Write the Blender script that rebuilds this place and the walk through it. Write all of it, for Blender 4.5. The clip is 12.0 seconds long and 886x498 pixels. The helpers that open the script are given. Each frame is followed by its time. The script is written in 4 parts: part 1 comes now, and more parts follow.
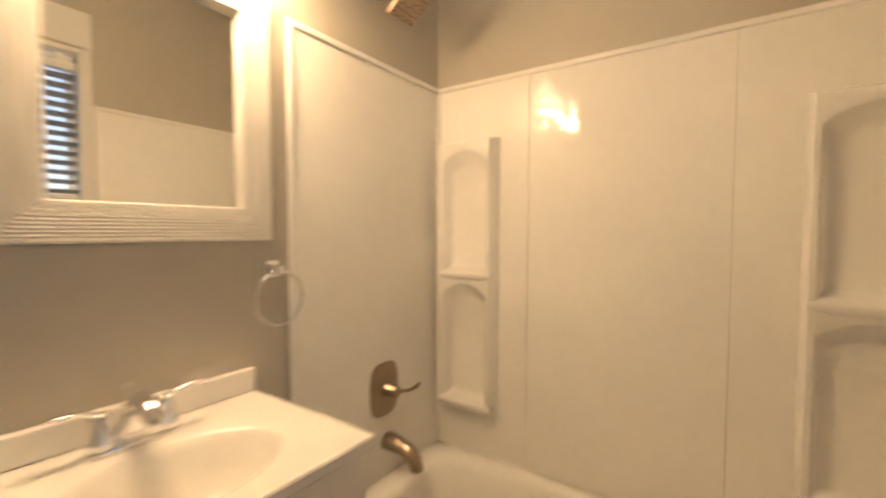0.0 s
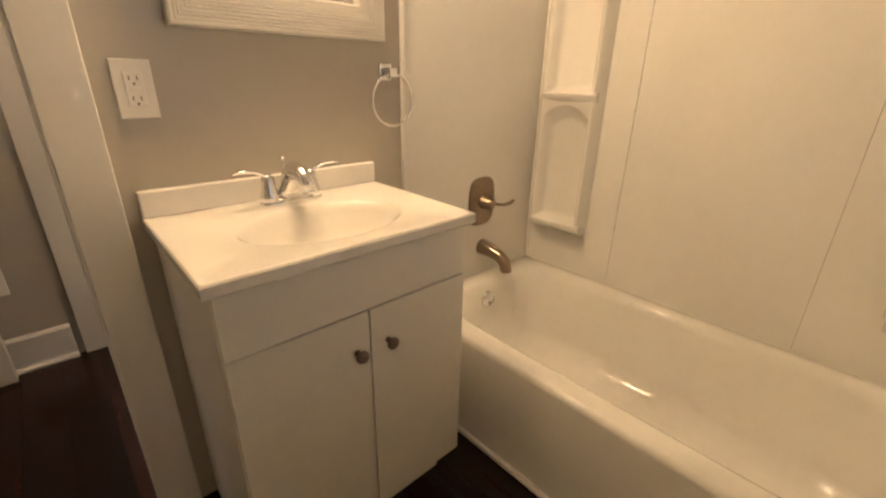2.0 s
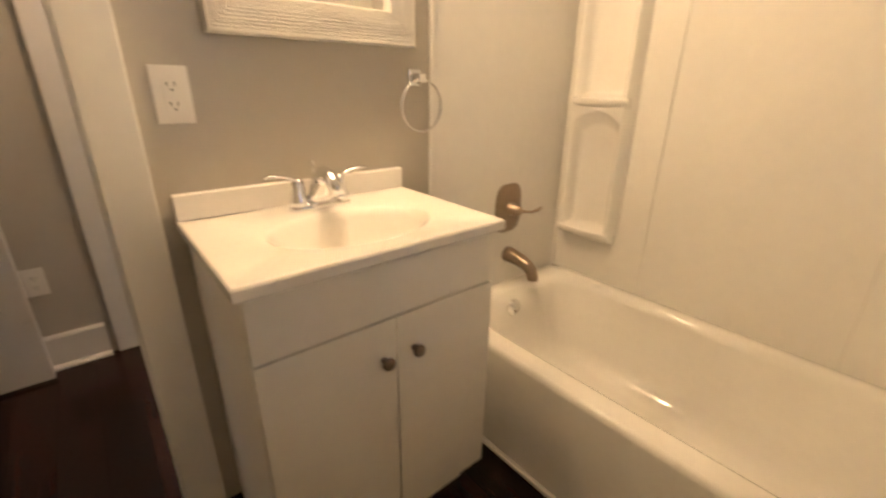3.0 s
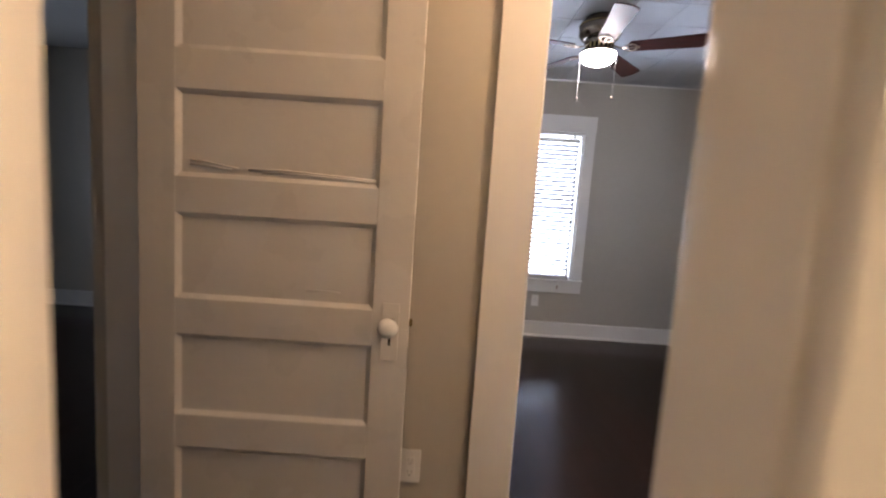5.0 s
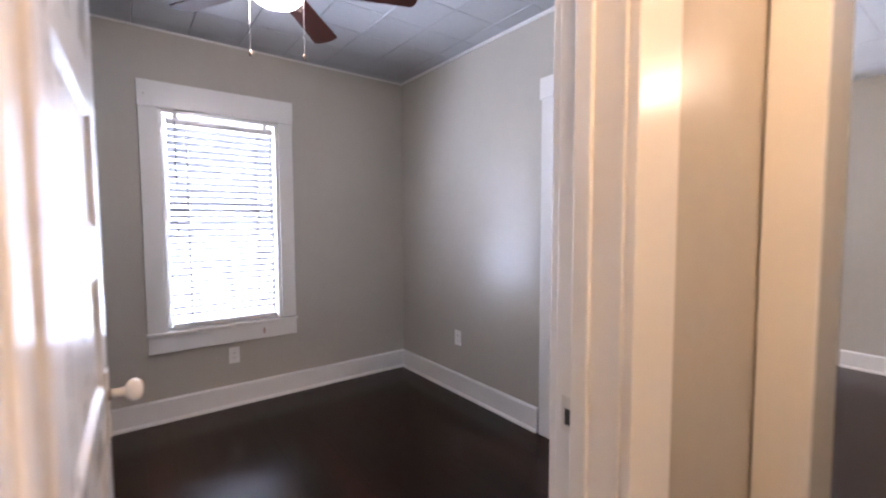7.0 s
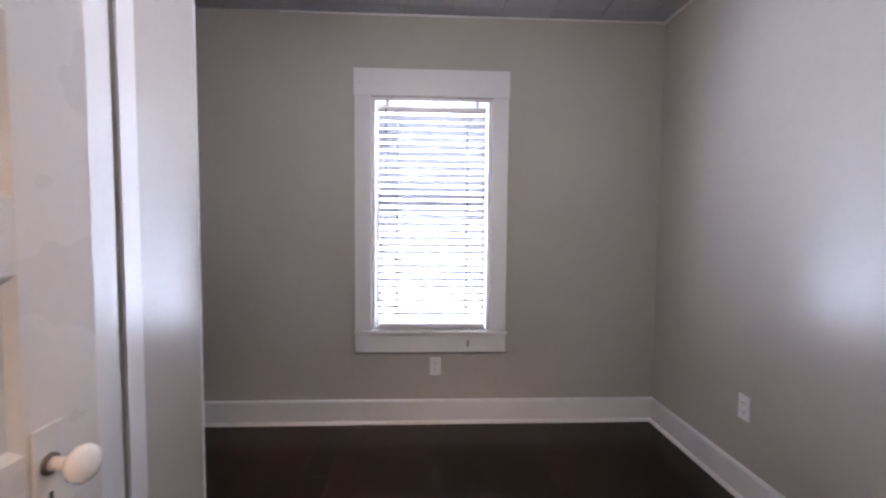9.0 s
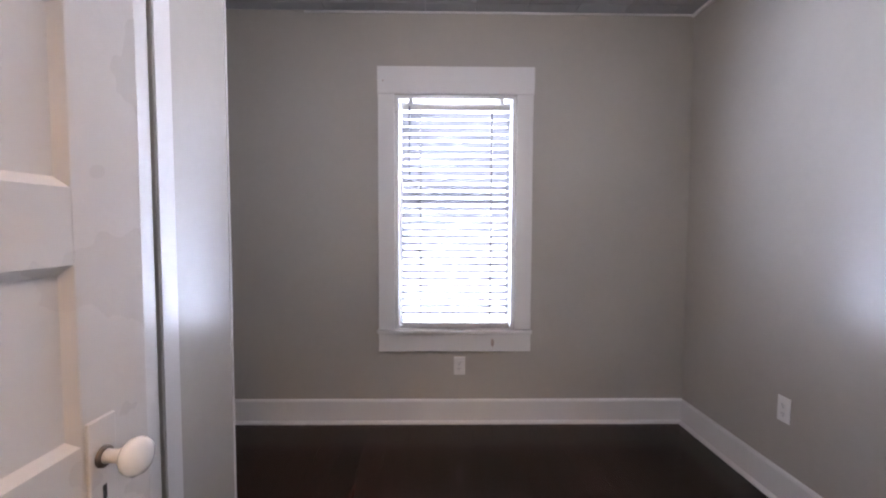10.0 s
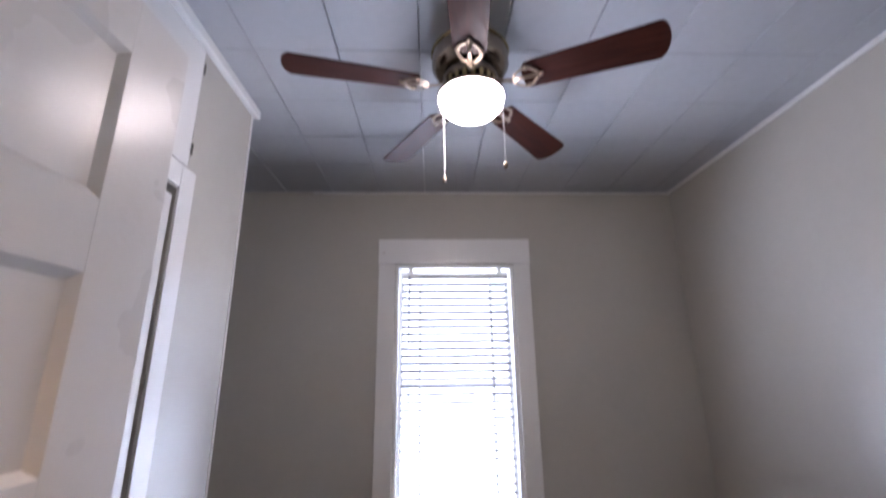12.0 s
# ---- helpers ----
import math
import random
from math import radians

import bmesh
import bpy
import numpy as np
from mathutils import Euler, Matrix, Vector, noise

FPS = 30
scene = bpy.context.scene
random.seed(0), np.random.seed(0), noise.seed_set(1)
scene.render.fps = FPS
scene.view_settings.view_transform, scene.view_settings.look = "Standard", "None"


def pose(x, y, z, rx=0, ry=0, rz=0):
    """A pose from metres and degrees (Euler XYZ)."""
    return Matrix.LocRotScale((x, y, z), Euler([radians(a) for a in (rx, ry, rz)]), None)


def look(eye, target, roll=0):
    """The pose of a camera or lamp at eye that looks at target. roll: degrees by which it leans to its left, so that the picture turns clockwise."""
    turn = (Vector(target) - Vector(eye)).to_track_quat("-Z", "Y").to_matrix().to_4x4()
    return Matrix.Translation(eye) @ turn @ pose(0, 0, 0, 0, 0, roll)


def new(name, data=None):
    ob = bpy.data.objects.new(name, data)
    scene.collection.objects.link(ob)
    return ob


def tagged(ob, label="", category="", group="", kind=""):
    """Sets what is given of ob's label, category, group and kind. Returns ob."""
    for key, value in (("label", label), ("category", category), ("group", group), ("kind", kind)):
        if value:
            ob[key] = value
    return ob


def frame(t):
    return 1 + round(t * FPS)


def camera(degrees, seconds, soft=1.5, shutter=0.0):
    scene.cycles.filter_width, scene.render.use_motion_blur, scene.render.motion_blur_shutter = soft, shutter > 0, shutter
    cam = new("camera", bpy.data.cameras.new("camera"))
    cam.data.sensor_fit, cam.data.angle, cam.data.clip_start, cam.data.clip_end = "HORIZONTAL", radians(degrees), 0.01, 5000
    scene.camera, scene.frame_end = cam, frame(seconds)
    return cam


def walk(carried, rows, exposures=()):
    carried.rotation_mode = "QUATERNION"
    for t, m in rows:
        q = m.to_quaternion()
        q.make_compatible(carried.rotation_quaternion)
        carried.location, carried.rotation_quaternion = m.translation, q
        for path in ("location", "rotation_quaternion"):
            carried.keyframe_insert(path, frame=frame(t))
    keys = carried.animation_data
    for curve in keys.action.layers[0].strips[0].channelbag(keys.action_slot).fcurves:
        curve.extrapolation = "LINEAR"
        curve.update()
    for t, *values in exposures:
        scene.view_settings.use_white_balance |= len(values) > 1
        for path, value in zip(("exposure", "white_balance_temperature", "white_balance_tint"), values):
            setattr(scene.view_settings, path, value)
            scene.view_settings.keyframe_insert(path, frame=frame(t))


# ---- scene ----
cam = camera(92.2, 12.0, soft=2.1, shutter=0.6)
PATH = [
    (0, (-1.488, -1.052, 1.279), (0.158, 0.082, 1.195), 0.2),
    (0.2, (-1.582, -1.081, 1.295), (-0.03, 0.175, 1.178), -0.3),
    (0.5, (-1.584, -1.102, 1.291), (-0.229, 0.365, 1.185), -1.1),
    (1, (-1.593, -1.115, 1.279), (-0.226, 0.333, 1.098), 0.0),
    (1.5, (-1.591, -1.117, 1.22), (-0.257, 0.297, 0.749), 0.4),
    (2, (-1.588, -1.124, 1.163), (-0.325, 0.236, 0.416), 1.1),
    (2.5, (-1.587, -1.119, 1.159), (-0.332, 0.232, 0.384), 1.6),
    (3, (-1.59, -1.102, 1.157), (-0.396, 0.332, 0.437), 0.8),
    (3.5, (-1.669, -0.975, 1.18), (-0.86, 0.766, 0.616), 0.3),
    (3.7, (-1.712, -0.914, 1.194), (-1.114, 0.935, 0.722), 0.3),
    (5.3, (-1.799, -0.049, 1.291), (-1.809, 1.94, 1.086), 4.0),
    (5.5, (-1.782, 0.081, 1.284), (-1.598, 2.058, 1.047), 4.6),
    (6, (-1.702, 0.378, 1.35), (-0.80, 2.14, 1.113), -0.35),
    (6.5, (-1.583, 0.545, 1.312), (-0.346, 2.115, 1.195), -1.0),
    (6.7, (-1.55, 0.61, 1.316), (-0.318, 2.188, 1.2), -0.8),
    (8.3, (-0.85, 1.228, 1.262), (-0.158, 3.104, 1.122), 1.6),
    (8.5, (-0.868, 1.276, 1.278), (-0.362, 3.208, 1.148), 1.4),
    (8.7, (-0.894, 1.349, 1.263), (-0.628, 3.328, 1.146), 1.3),
    (9, (-0.905, 1.366, 1.272), (-0.814, 3.361, 1.16), 0.5),
    (9.5, (-0.96, 1.384, 1.253), (-0.931, 3.381, 1.152), 0.3),
    (10, (-0.97, 1.389, 1.252), (-0.942, 3.386, 1.146), 0.2),
    (10.5, (-0.997, 1.414, 1.394), (-0.966, 3.394, 1.673), 0.5),
    (11, (-1.008, 1.394, 1.459), (-0.961, 3.251, 2.201), -0.4),
    (11.5, (-1.018, 1.426, 1.453), (-0.95, 3.273, 2.218), -1.2),
    (12, (-1.005, 1.409, 1.434), (-0.949, 3.336, 1.966), -0.6),
]
walk(cam, [(t, look(eye, target, roll)) for t, eye, target, roll in PATH],
     [(0, 0.3, 6500, 18), (1.2, 0.26, 6500, 18), (1.6, 0.26, 6500, 18), (2.0, 0.36, 6500, 18), (2.4, 0.5, 6500, 18), (3.1, 0.6, 6500, 18), (3.5, 0.6, 6500, 18), (3.7, 0.6, 6500, 18), (5.3, 0.82, 6500, 24), (5.6, 0.9, 6500, 24), (6.0, 1.05, 6500, 26), (6.5, 1.08, 6500, 28),
      (6.9, 1.08, 6500, 28), (8.3, 0.95, 6500, 29), (10.55, 0.97, 6500, 29), (11, 0.5, 6500, 29), (11.5, 0.4, 6500, 29), (12, 0.5, 6500, 29)])

# ---- world, sun, lamps ----
world = bpy.data.worlds.new("world")
scene.world = world
world.use_nodes = True
wn = world.node_tree.nodes
sky = wn.new("ShaderNodeTexSky")
sky.sky_type, sky.sun_disc = "NISHITA", False
sky.sun_elevation, sky.sun_rotation = radians(48), radians(200)
wn["Background"].inputs["Strength"].default_value = 0.12
world.node_tree.links.new(sky.outputs[0], wn["Background"].inputs["Color"])
sun = new("sun", bpy.data.lights.new("sun", "SUN"))
sun.data.energy, sun.data.angle, sun.data.color = 2.5, radians(0.5), (1, 0.95, 0.88)
sun.matrix_world = look((2, -8, 9), (0, 0, 0))


def area_lamp(name, m, sx, sy, watts, color):
    ob = new(name, bpy.data.lights.new(name, "AREA"))
    ob.data.shape, ob.data.size, ob.data.size_y = "RECTANGLE", sx, sy
    ob.data.energy, ob.data.color = watts, color
    ob.matrix_world = m
    return ob


def point_lamp(name, p, watts, color, radius):
    ob = new(name, bpy.data.lights.new(name, "POINT"))
    ob.data.energy, ob.data.color, ob.data.shadow_soft_size = watts, color, radius
    ob.location = p
    return ob


WARM, DAY, SOFT = (1.0, 0.67, 0.32), (0.66, 0.81, 1.0), (1.0, 0.92, 0.82)
area_lamp("bedroom_window_ground_light", look((-0.95, 4.42, 0.68), (-0.50, 2.96, 0.68)), 1.34, 1.0, 60, DAY)
area_lamp("bedroom_window_sky_light", look((-0.95, 4.42, 1.765), (-0.50, 2.96, 1.765)), 1.34, 1.16, 60, DAY)
area_lamp("bathroom_window_light", look((-1.14, -1.74, 1.45), (-1.14, 0, 1.45)), 0.7, 1.3, 0.7, DAY)
area_lamp("living_window_light", look((4.02, 3.25, 1.25), (0, 3.25, 1.25)), 1.5, 1.6, 300, DAY)
area_lamp("west_window_light", look((-6.4, 2.4, 1.4), (0, 2.4, 1.4)), 0.9, 1.6, 5, DAY)
for dx in (-0.16, 0, 0.16):
    point_lamp("vanity_bulb_light", (-1.07 + dx, -0.125, 1.972), 7.5, WARM, 0.035)
point_lamp("hall_bulb_light", (-1.0, 0.56, 2.36), 18.5, (1.0, 0.65, 0.34), 0.07)
point_lamp("living_dome_light", (2.05, -0.32, 2.36), 11, (1.0, 0.80, 0.56), 0.08)
point_lamp("fan_bulb_light", (-0.865, 2.69, 2.238), 3, SOFT, 0.02)
point_lamp("living_bulb_light", (2.0, 2.85, 2.238), 4, SOFT, 0.02)

# ---- materials ----


def material(name, color, rough=0.5, metal=0.0, vary=0.08, scale=6.0, bump=0.0, bump_scale=120.0, coat=0.0, stretch=(1, 1, 1), tint=None, random_part=0.0, depth=0.002):
    """A painted, glazed or metal surface with stains at two scales and fine relief."""
    m = bpy.data.materials.new(name)
    m.use_nodes = True
    n, k = m.node_tree.nodes, m.node_tree.links
    p = n["Principled BSDF"]
    p.inputs["Roughness"].default_value, p.inputs["Metallic"].default_value = rough, metal
    p.inputs["Coat Weight"].default_value = coat
    p.inputs["Coat Roughness"].default_value = 0.12
    at = n.new("ShaderNodeTexCoord")
    mp = n.new("ShaderNodeMapping")
    mp.inputs["Scale"].default_value = stretch
    k.new(at.outputs["Object"], mp.inputs["Vector"])
    if random_part:
        shift, who = n.new("ShaderNodeVectorMath"), n.new("ShaderNodeObjectInfo")
        shift.operation = "MULTIPLY_ADD"
        shift.inputs[1].default_value = (9, 23, 0)
        k.new(who.outputs["Random"], shift.inputs[0])
        k.new(at.outputs["Object"], shift.inputs[2])
        k.new(shift.outputs[0], mp.inputs["Vector"])
    big, fine = n.new("ShaderNodeTexNoise"), n.new("ShaderNodeTexNoise")
    big.inputs["Scale"].default_value, fine.inputs["Scale"].default_value = scale, scale * 14
    big.inputs["Detail"].default_value, fine.inputs["Detail"].default_value = 4, 3
    mix = n.new("ShaderNodeMath")
    mix.operation = "MULTIPLY_ADD"
    mix.inputs[1].default_value = 0.35
    for t in (big, fine):
        k.new(mp.outputs[0], t.inputs["Vector"])
    k.new(fine.outputs["Fac"], mix.inputs[0])
    k.new(big.outputs["Fac"], mix.inputs[2])
    dark = tint or tuple(c * (1 - 2.2 * vary) for c in color)
    fac, blend = n.new("ShaderNodeMapRange"), n.new("ShaderNodeMix")
    fac.inputs["From Min"].default_value, fac.inputs["From Max"].default_value = 0.35, 0.95
    blend.data_type = "RGBA"
    blend.inputs[6].default_value = (*dark, 1)
    blend.inputs[7].default_value = (*(min(1, c * (1 + vary)) for c in color), 1)
    k.new(mix.outputs[0], fac.inputs["Value"])
    k.new(fac.outputs[0], blend.inputs[0])
    out = blend.outputs[2]
    if random_part:
        info, hsv, rng = n.new("ShaderNodeObjectInfo"), n.new("ShaderNodeHueSaturation"), n.new("ShaderNodeMapRange")
        rng.inputs["To Min"].default_value, rng.inputs["To Max"].default_value = 1 - random_part, 1 + random_part
        k.new(info.outputs["Random"], rng.inputs["Value"])
        k.new(rng.outputs[0], hsv.inputs["Value"])
        k.new(out, hsv.inputs["Color"])
        out = hsv.outputs["Color"]
    k.new(out, p.inputs["Base Color"])
    rr = n.new("ShaderNodeMapRange")
    rr.inputs["To Min"].default_value, rr.inputs["To Max"].default_value = max(0.02, rough * 0.8), min(1, rough * 1.2)
    k.new(big.outputs["Fac"], rr.inputs["Value"])
    k.new(rr.outputs[0], p.inputs["Roughness"])
    if bump:
        tex, b = n.new("ShaderNodeTexNoise"), n.new("ShaderNodeBump")
        tex.inputs["Scale"].default_value, tex.inputs["Detail"].default_value = bump_scale, 3
        b.inputs["Strength"].default_value, b.inputs["Distance"].default_value = bump, depth
        k.new(mp.outputs[0], tex.inputs["Vector"])
        k.new(tex.outputs["Fac"], b.inputs["Height"])
        k.new(b.outputs[0], p.inputs["Normal"])
    return m


def glowing(name, color, strength):
    m = bpy.data.materials.new(name)
    m.use_nodes = True
    p = m.node_tree.nodes["Principled BSDF"]
    p.inputs["Base Color"].default_value = (0.85, 0.85, 0.82, 1)
    p.inputs["Emission Color"].default_value, p.inputs["Emission Strength"].default_value = (*color, 1), strength
    p.inputs["Roughness"].default_value = 0.35
    return m


def glass_material():
    m = bpy.data.materials.new("window_glass")
    m.use_nodes = True
    p = m.node_tree.nodes["Principled BSDF"]
    p.inputs["Base Color"].default_value, p.inputs["Roughness"].default_value = (0.95, 0.98, 0.97, 1), 0.02
    p.inputs["Transmission Weight"].default_value, p.inputs["IOR"].default_value = 1.0, 1.45
    return m


def slat_material():
    """White plastic slats that let some daylight through; their backlit shade is put into a dark grey base."""
    m = bpy.data.materials.new("blind_slat")
    m.use_nodes = True
    n, k = m.node_tree.nodes, m.node_tree.links
    p = n["Principled BSDF"]
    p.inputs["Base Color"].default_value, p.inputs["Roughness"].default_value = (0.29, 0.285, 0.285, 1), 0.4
    tr, mx = n.new("ShaderNodeBsdfTranslucent"), n.new("ShaderNodeMixShader")
    tr.inputs["Color"].default_value = (0.8, 0.82, 0.85, 1)
    mx.inputs["Fac"].default_value = 0.01
    k.new(p.outputs[0], mx.inputs[1])
    k.new(tr.outputs[0], mx.inputs[2])
    k.new(mx.outputs[0], n["Material Output"].inputs["Surface"])
    return m


GREY = material("grey_wall_paint", (0.50, 0.473, 0.415), 0.24, vary=0.03, scale=1.6, bump=0.05, bump_scale=90)
WHITE = material("white_trim_paint", (0.80, 0.79, 0.76), 0.22, vary=0.015, scale=3, bump=0.12, bump_scale=45)
DOORW = material("old_white_door_paint", (0.67, 0.645, 0.605), 0.28, vary=0.02, scale=4, bump=0.25, bump_scale=40)
CEILPAINT = material("white_ceiling_paint", (0.76, 0.755, 0.74), 0.7, vary=0.03, scale=1.5, bump=0.2, bump_scale=150)
# White bedroom tiles; their dim lighting is put into a bluish grey base.
CEIL = material("dimmed_ceiling_tile", (0.47, 0.48, 0.495), 0.75, vary=0.05, scale=2.2, bump=0.4, bump_scale=200)
FLOOR = material("dark_stained_wood", (0.023, 0.0088, 0.0061), 0.215, vary=0.34, scale=3.0, bump=0.12, bump_scale=40, stretch=(6, 0.5, 1), random_part=0.5)
FLOOR.node_tree.nodes["Principled BSDF"].inputs["Specular IOR Level"].default_value = 0.3
GREY.node_tree.nodes["Principled BSDF"].inputs["Specular IOR Level"].default_value = 0.42
DOORW.node_tree.nodes["Principled BSDF"].inputs["Specular IOR Level"].default_value = 0.32
PLANK_GAP = material("dark_joint", (0.018, 0.009, 0.007), 0.7)
ACRYL = material("white_acrylic", (0.84, 0.83, 0.80), 0.05, vary=0.03, scale=2, bump=1.0, bump_scale=12, depth=0.0028)
ENAMEL = material("white_tub_enamel", (0.86, 0.85, 0.82), 0.08, vary=0.03, scale=3)
MARBLE = material("cultured_marble", (0.86, 0.84, 0.80), 0.16, vary=0.03, scale=5)
LAMINATE = material("white_cabinet_laminate", (0.82, 0.80, 0.76), 0.37, vary=0.03, scale=2, bump=0.05, bump_scale=30)
CHROME = material("chrome", (0.85, 0.85, 0.86), 0.06, 1.0, vary=0.03)
NICKEL = material("brushed_nickel", (0.34, 0.27, 0.21), 0.32, 1.0, vary=0.08, bump=0.1, bump_scale=200)
PEWTER = material("dark_pewter", (0.24, 0.19, 0.15), 0.42, 1.0, vary=0.1)
BRONZE = material("aged_bronze", (0.27, 0.22, 0.175), 0.24, 1.0, vary=0.15, scale=12)
BRASS = material("gilded_brass", (0.52, 0.40, 0.18), 0.22, 1.0, vary=0.15, scale=30)
CHERRY = material("cherry_fan_blade", (0.046, 0.0105, 0.006), 0.42, vary=0.3, scale=5, stretch=(1, 10, 1))
CHERRY.node_tree.nodes["Principled BSDF"].inputs["Specular IOR Level"].default_value = 0.14
PLASTIC = material("white_plastic", (0.82, 0.81, 0.78), 0.37, vary=0.02)
DARK = material("black_slot", (0.02, 0.018, 0.016), 0.6)
PORCELAIN = material("white_porcelain", (0.82, 0.81, 0.77), 0.1, vary=0.03)
CREAMWOOD = material("white_washed_wood", (0.78, 0.76, 0.72), 0.45, vary=0.10, scale=10, bump=0.9, bump_scale=70, stretch=(14, 14, 0.8))
CREAMWOOD_H = material("white_washed_wood_across", (0.78, 0.76, 0.72), 0.45, vary=0.10, scale=10, bump=0.9, bump_scale=70, stretch=(0.8, 14, 14))
MIRROR = material("mirror_silver", (0.90, 0.91, 0.90), 0.015, 1.0, vary=0.0)
GLASS = glass_material()
SLAT = slat_material()
CORD = material("white_cord", (0.8, 0.8, 0.78), 0.6)
WAND = material("clear_grey_wand", (0.30, 0.33, 0.36), 0.2)
BOWL = glowing("lit_frosted_bowl", (1.0, 0.98, 0.95), 20.0)
SHADE = glowing("lit_frosted_shade", (1.0, 0.74, 0.44), 14.0)
GRASS = material("lawn", (0.06, 0.09, 0.03), 0.9, vary=0.3, scale=2)

# ---- mesh helpers ----


def mesh_of(name, bm, mat):
    bmesh.ops.recalc_face_normals(bm, faces=bm.faces)
    me = bpy.data.meshes.new(name)
    bm.to_mesh(me)
    bm.free()
    me.materials.append(mat)
    return me


def part(name, bm, mat, parent=None, label="", smooth=False):
    me = mesh_of(name, bm, mat)
    if smooth:
        me.shade_smooth()
    ob = new(name, me)
    ob.parent = parent
    return tagged(ob, label)


def thing(name, loc, label="", category="", group="", kind="", rz=0):
    ob = new(name)
    ob.empty_display_size = 0.05
    ob.matrix_world = pose(*loc, 0, 0, rz)
    return tagged(ob, label, category, group, kind)


def setting(name, bm, mat, label="", category="wall"):
    return tagged(part(name, bm, mat), label, category, "", "structure")


def box(bm, a, b, bev=0.0, seg=2):
    lo, hi = [min(p, q) for p, q in zip(a, b)], [max(p, q) for p, q in zip(a, b)]
    made = bmesh.ops.create_cube(bm, size=1)["verts"]
    for v in made:
        v.co = [lo[i] + (v.co[i] + 0.5) * (hi[i] - lo[i]) for i in range(3)]
    if bev:
        edges = list({e for v in made for e in v.link_edges})
        bmesh.ops.bevel(bm, geom=edges, offset=bev, segments=seg, affect="EDGES", profile=0.5)
    return bm


def boxes(*pairs, bev=0.0):
    bm = bmesh.new()
    for a, b in pairs:
        box(bm, a, b, bev)
    return bm


def loft(loops, close=True, cap=(True, True)):
    """Skins rings of equally many points."""
    bm = bmesh.new()
    rings = [[bm.verts.new(p) for p in loop] for loop in loops]
    n = len(rings[0])
    for a, b in zip(rings, rings[1:]):
        for i in range(n if close else n - 1):
            j = (i + 1) % n
            bm.faces.new((a[i], a[j], b[j], b[i]))
    if cap[0]:
        bm.faces.new(rings[0])
    if cap[1]:
        bm.faces.new(rings[-1])
    return bm


def turned(profile, n=32, axis="z", at=(0, 0, 0)):
    """A solid of revolution from (radius, height) pairs along an axis."""
    loops = []
    for r, h in profile:
        ring = []
        for i in range(n):
            a = 2 * math.pi * i / n
            c, s = max(r, 1e-4) * math.cos(a), max(r, 1e-4) * math.sin(a)
            p = {"z": (c, s, h), "y": (c, h, s), "x": (h, c, s)}[axis]
            ring.append([p[k] + at[k] for k in range(3)])
        loops.append(ring)
    return loft(loops)


def tube(points, radii, n=14, flat=1.0):
    """A bent rod through points; flat squashes its section."""
    pts = [Vector(p) for p in points]
    loops, up = [], Vector((0, 0, 1))
    for i, p in enumerate(pts):
        d = (pts[min(i + 1, len(pts) - 1)] - pts[max(i - 1, 0)]).normalized()
        side = d.cross(up)
        side = side.normalized() if side.length > 1e-3 else Vector((1, 0, 0))
        nrm = side.cross(d).normalized()
        r = radii[i] if isinstance(radii, (list, tuple)) else radii
        loops.append([p + r * (math.cos(2 * math.pi * k / n) * side + flat * math.sin(2 * math.pi * k / n) * nrm) for k in range(n)])
    return loft(loops)


def ring_mesh(big, small, axis, at, n=48, k=12):
    loops = []
    for i in range(n + 1):
        a = 2 * math.pi * i / n
        loop = []
        for j in range(k):
            b = 2 * math.pi * j / k
            r, h = big + small * math.cos(b), small * math.sin(b)
            p = {"z": (r * math.cos(a), r * math.sin(a), h), "y": (r * math.cos(a), h, r * math.sin(a)), "x": (h, r * math.cos(a), r * math.sin(a))}[axis]
            loop.append([p[q] + at[q] for q in range(3)])
        loops.append(loop)
    bm = loft(loops, cap=(False, False))
    bmesh.ops.remove_doubles(bm, verts=bm.verts, dist=1e-5)
    return bm


def joined(bms):
    """One bmesh out of several."""
    out = bmesh.new()
    for b in bms:
        me = bpy.data.meshes.new("piece")
        b.to_mesh(me)
        b.free()
        out.from_mesh(me)
        bpy.data.meshes.remove(me)
    return out


# ---- structure ----
H = 2.557        # ceiling height
T = 0.12         # wall thickness


def wall_along_x(name, x0, x1, y0, y1, holes=(), label="grey painted plaster wall", top=H):
    """A wall from x0 to x1 with holes (xa, xb, za, zb)."""
    bm, at = bmesh.new(), x0
    for xa, xb, za, zb in sorted(holes):
        box(bm, (at, y0, 0), (xa, y1, top))
        if za > 0:
            box(bm, (xa, y0, 0), (xb, y1, za))
        box(bm, (xa, y0, zb), (xb, y1, top))
        at = xb
    box(bm, (at, y0, 0), (x1, y1, top))
    return setting(name, bm, GREY, label)


def wall_along_y(name, y0, y1, x0, x1, holes=(), label="grey painted plaster wall", top=H):
    bm, at = bmesh.new(), y0
    for ya, yb, za, zb in sorted(holes):
        box(bm, (x0, at, 0), (x1, ya, top))
        if za > 0:
            box(bm, (x0, ya, 0), (x1, yb, za))
        box(bm, (x0, ya, zb), (x1, yb, top))
        at = yb
    box(bm, (x0, at, 0), (x1, y1, top))
    return setting(name, bm, GREY, label)


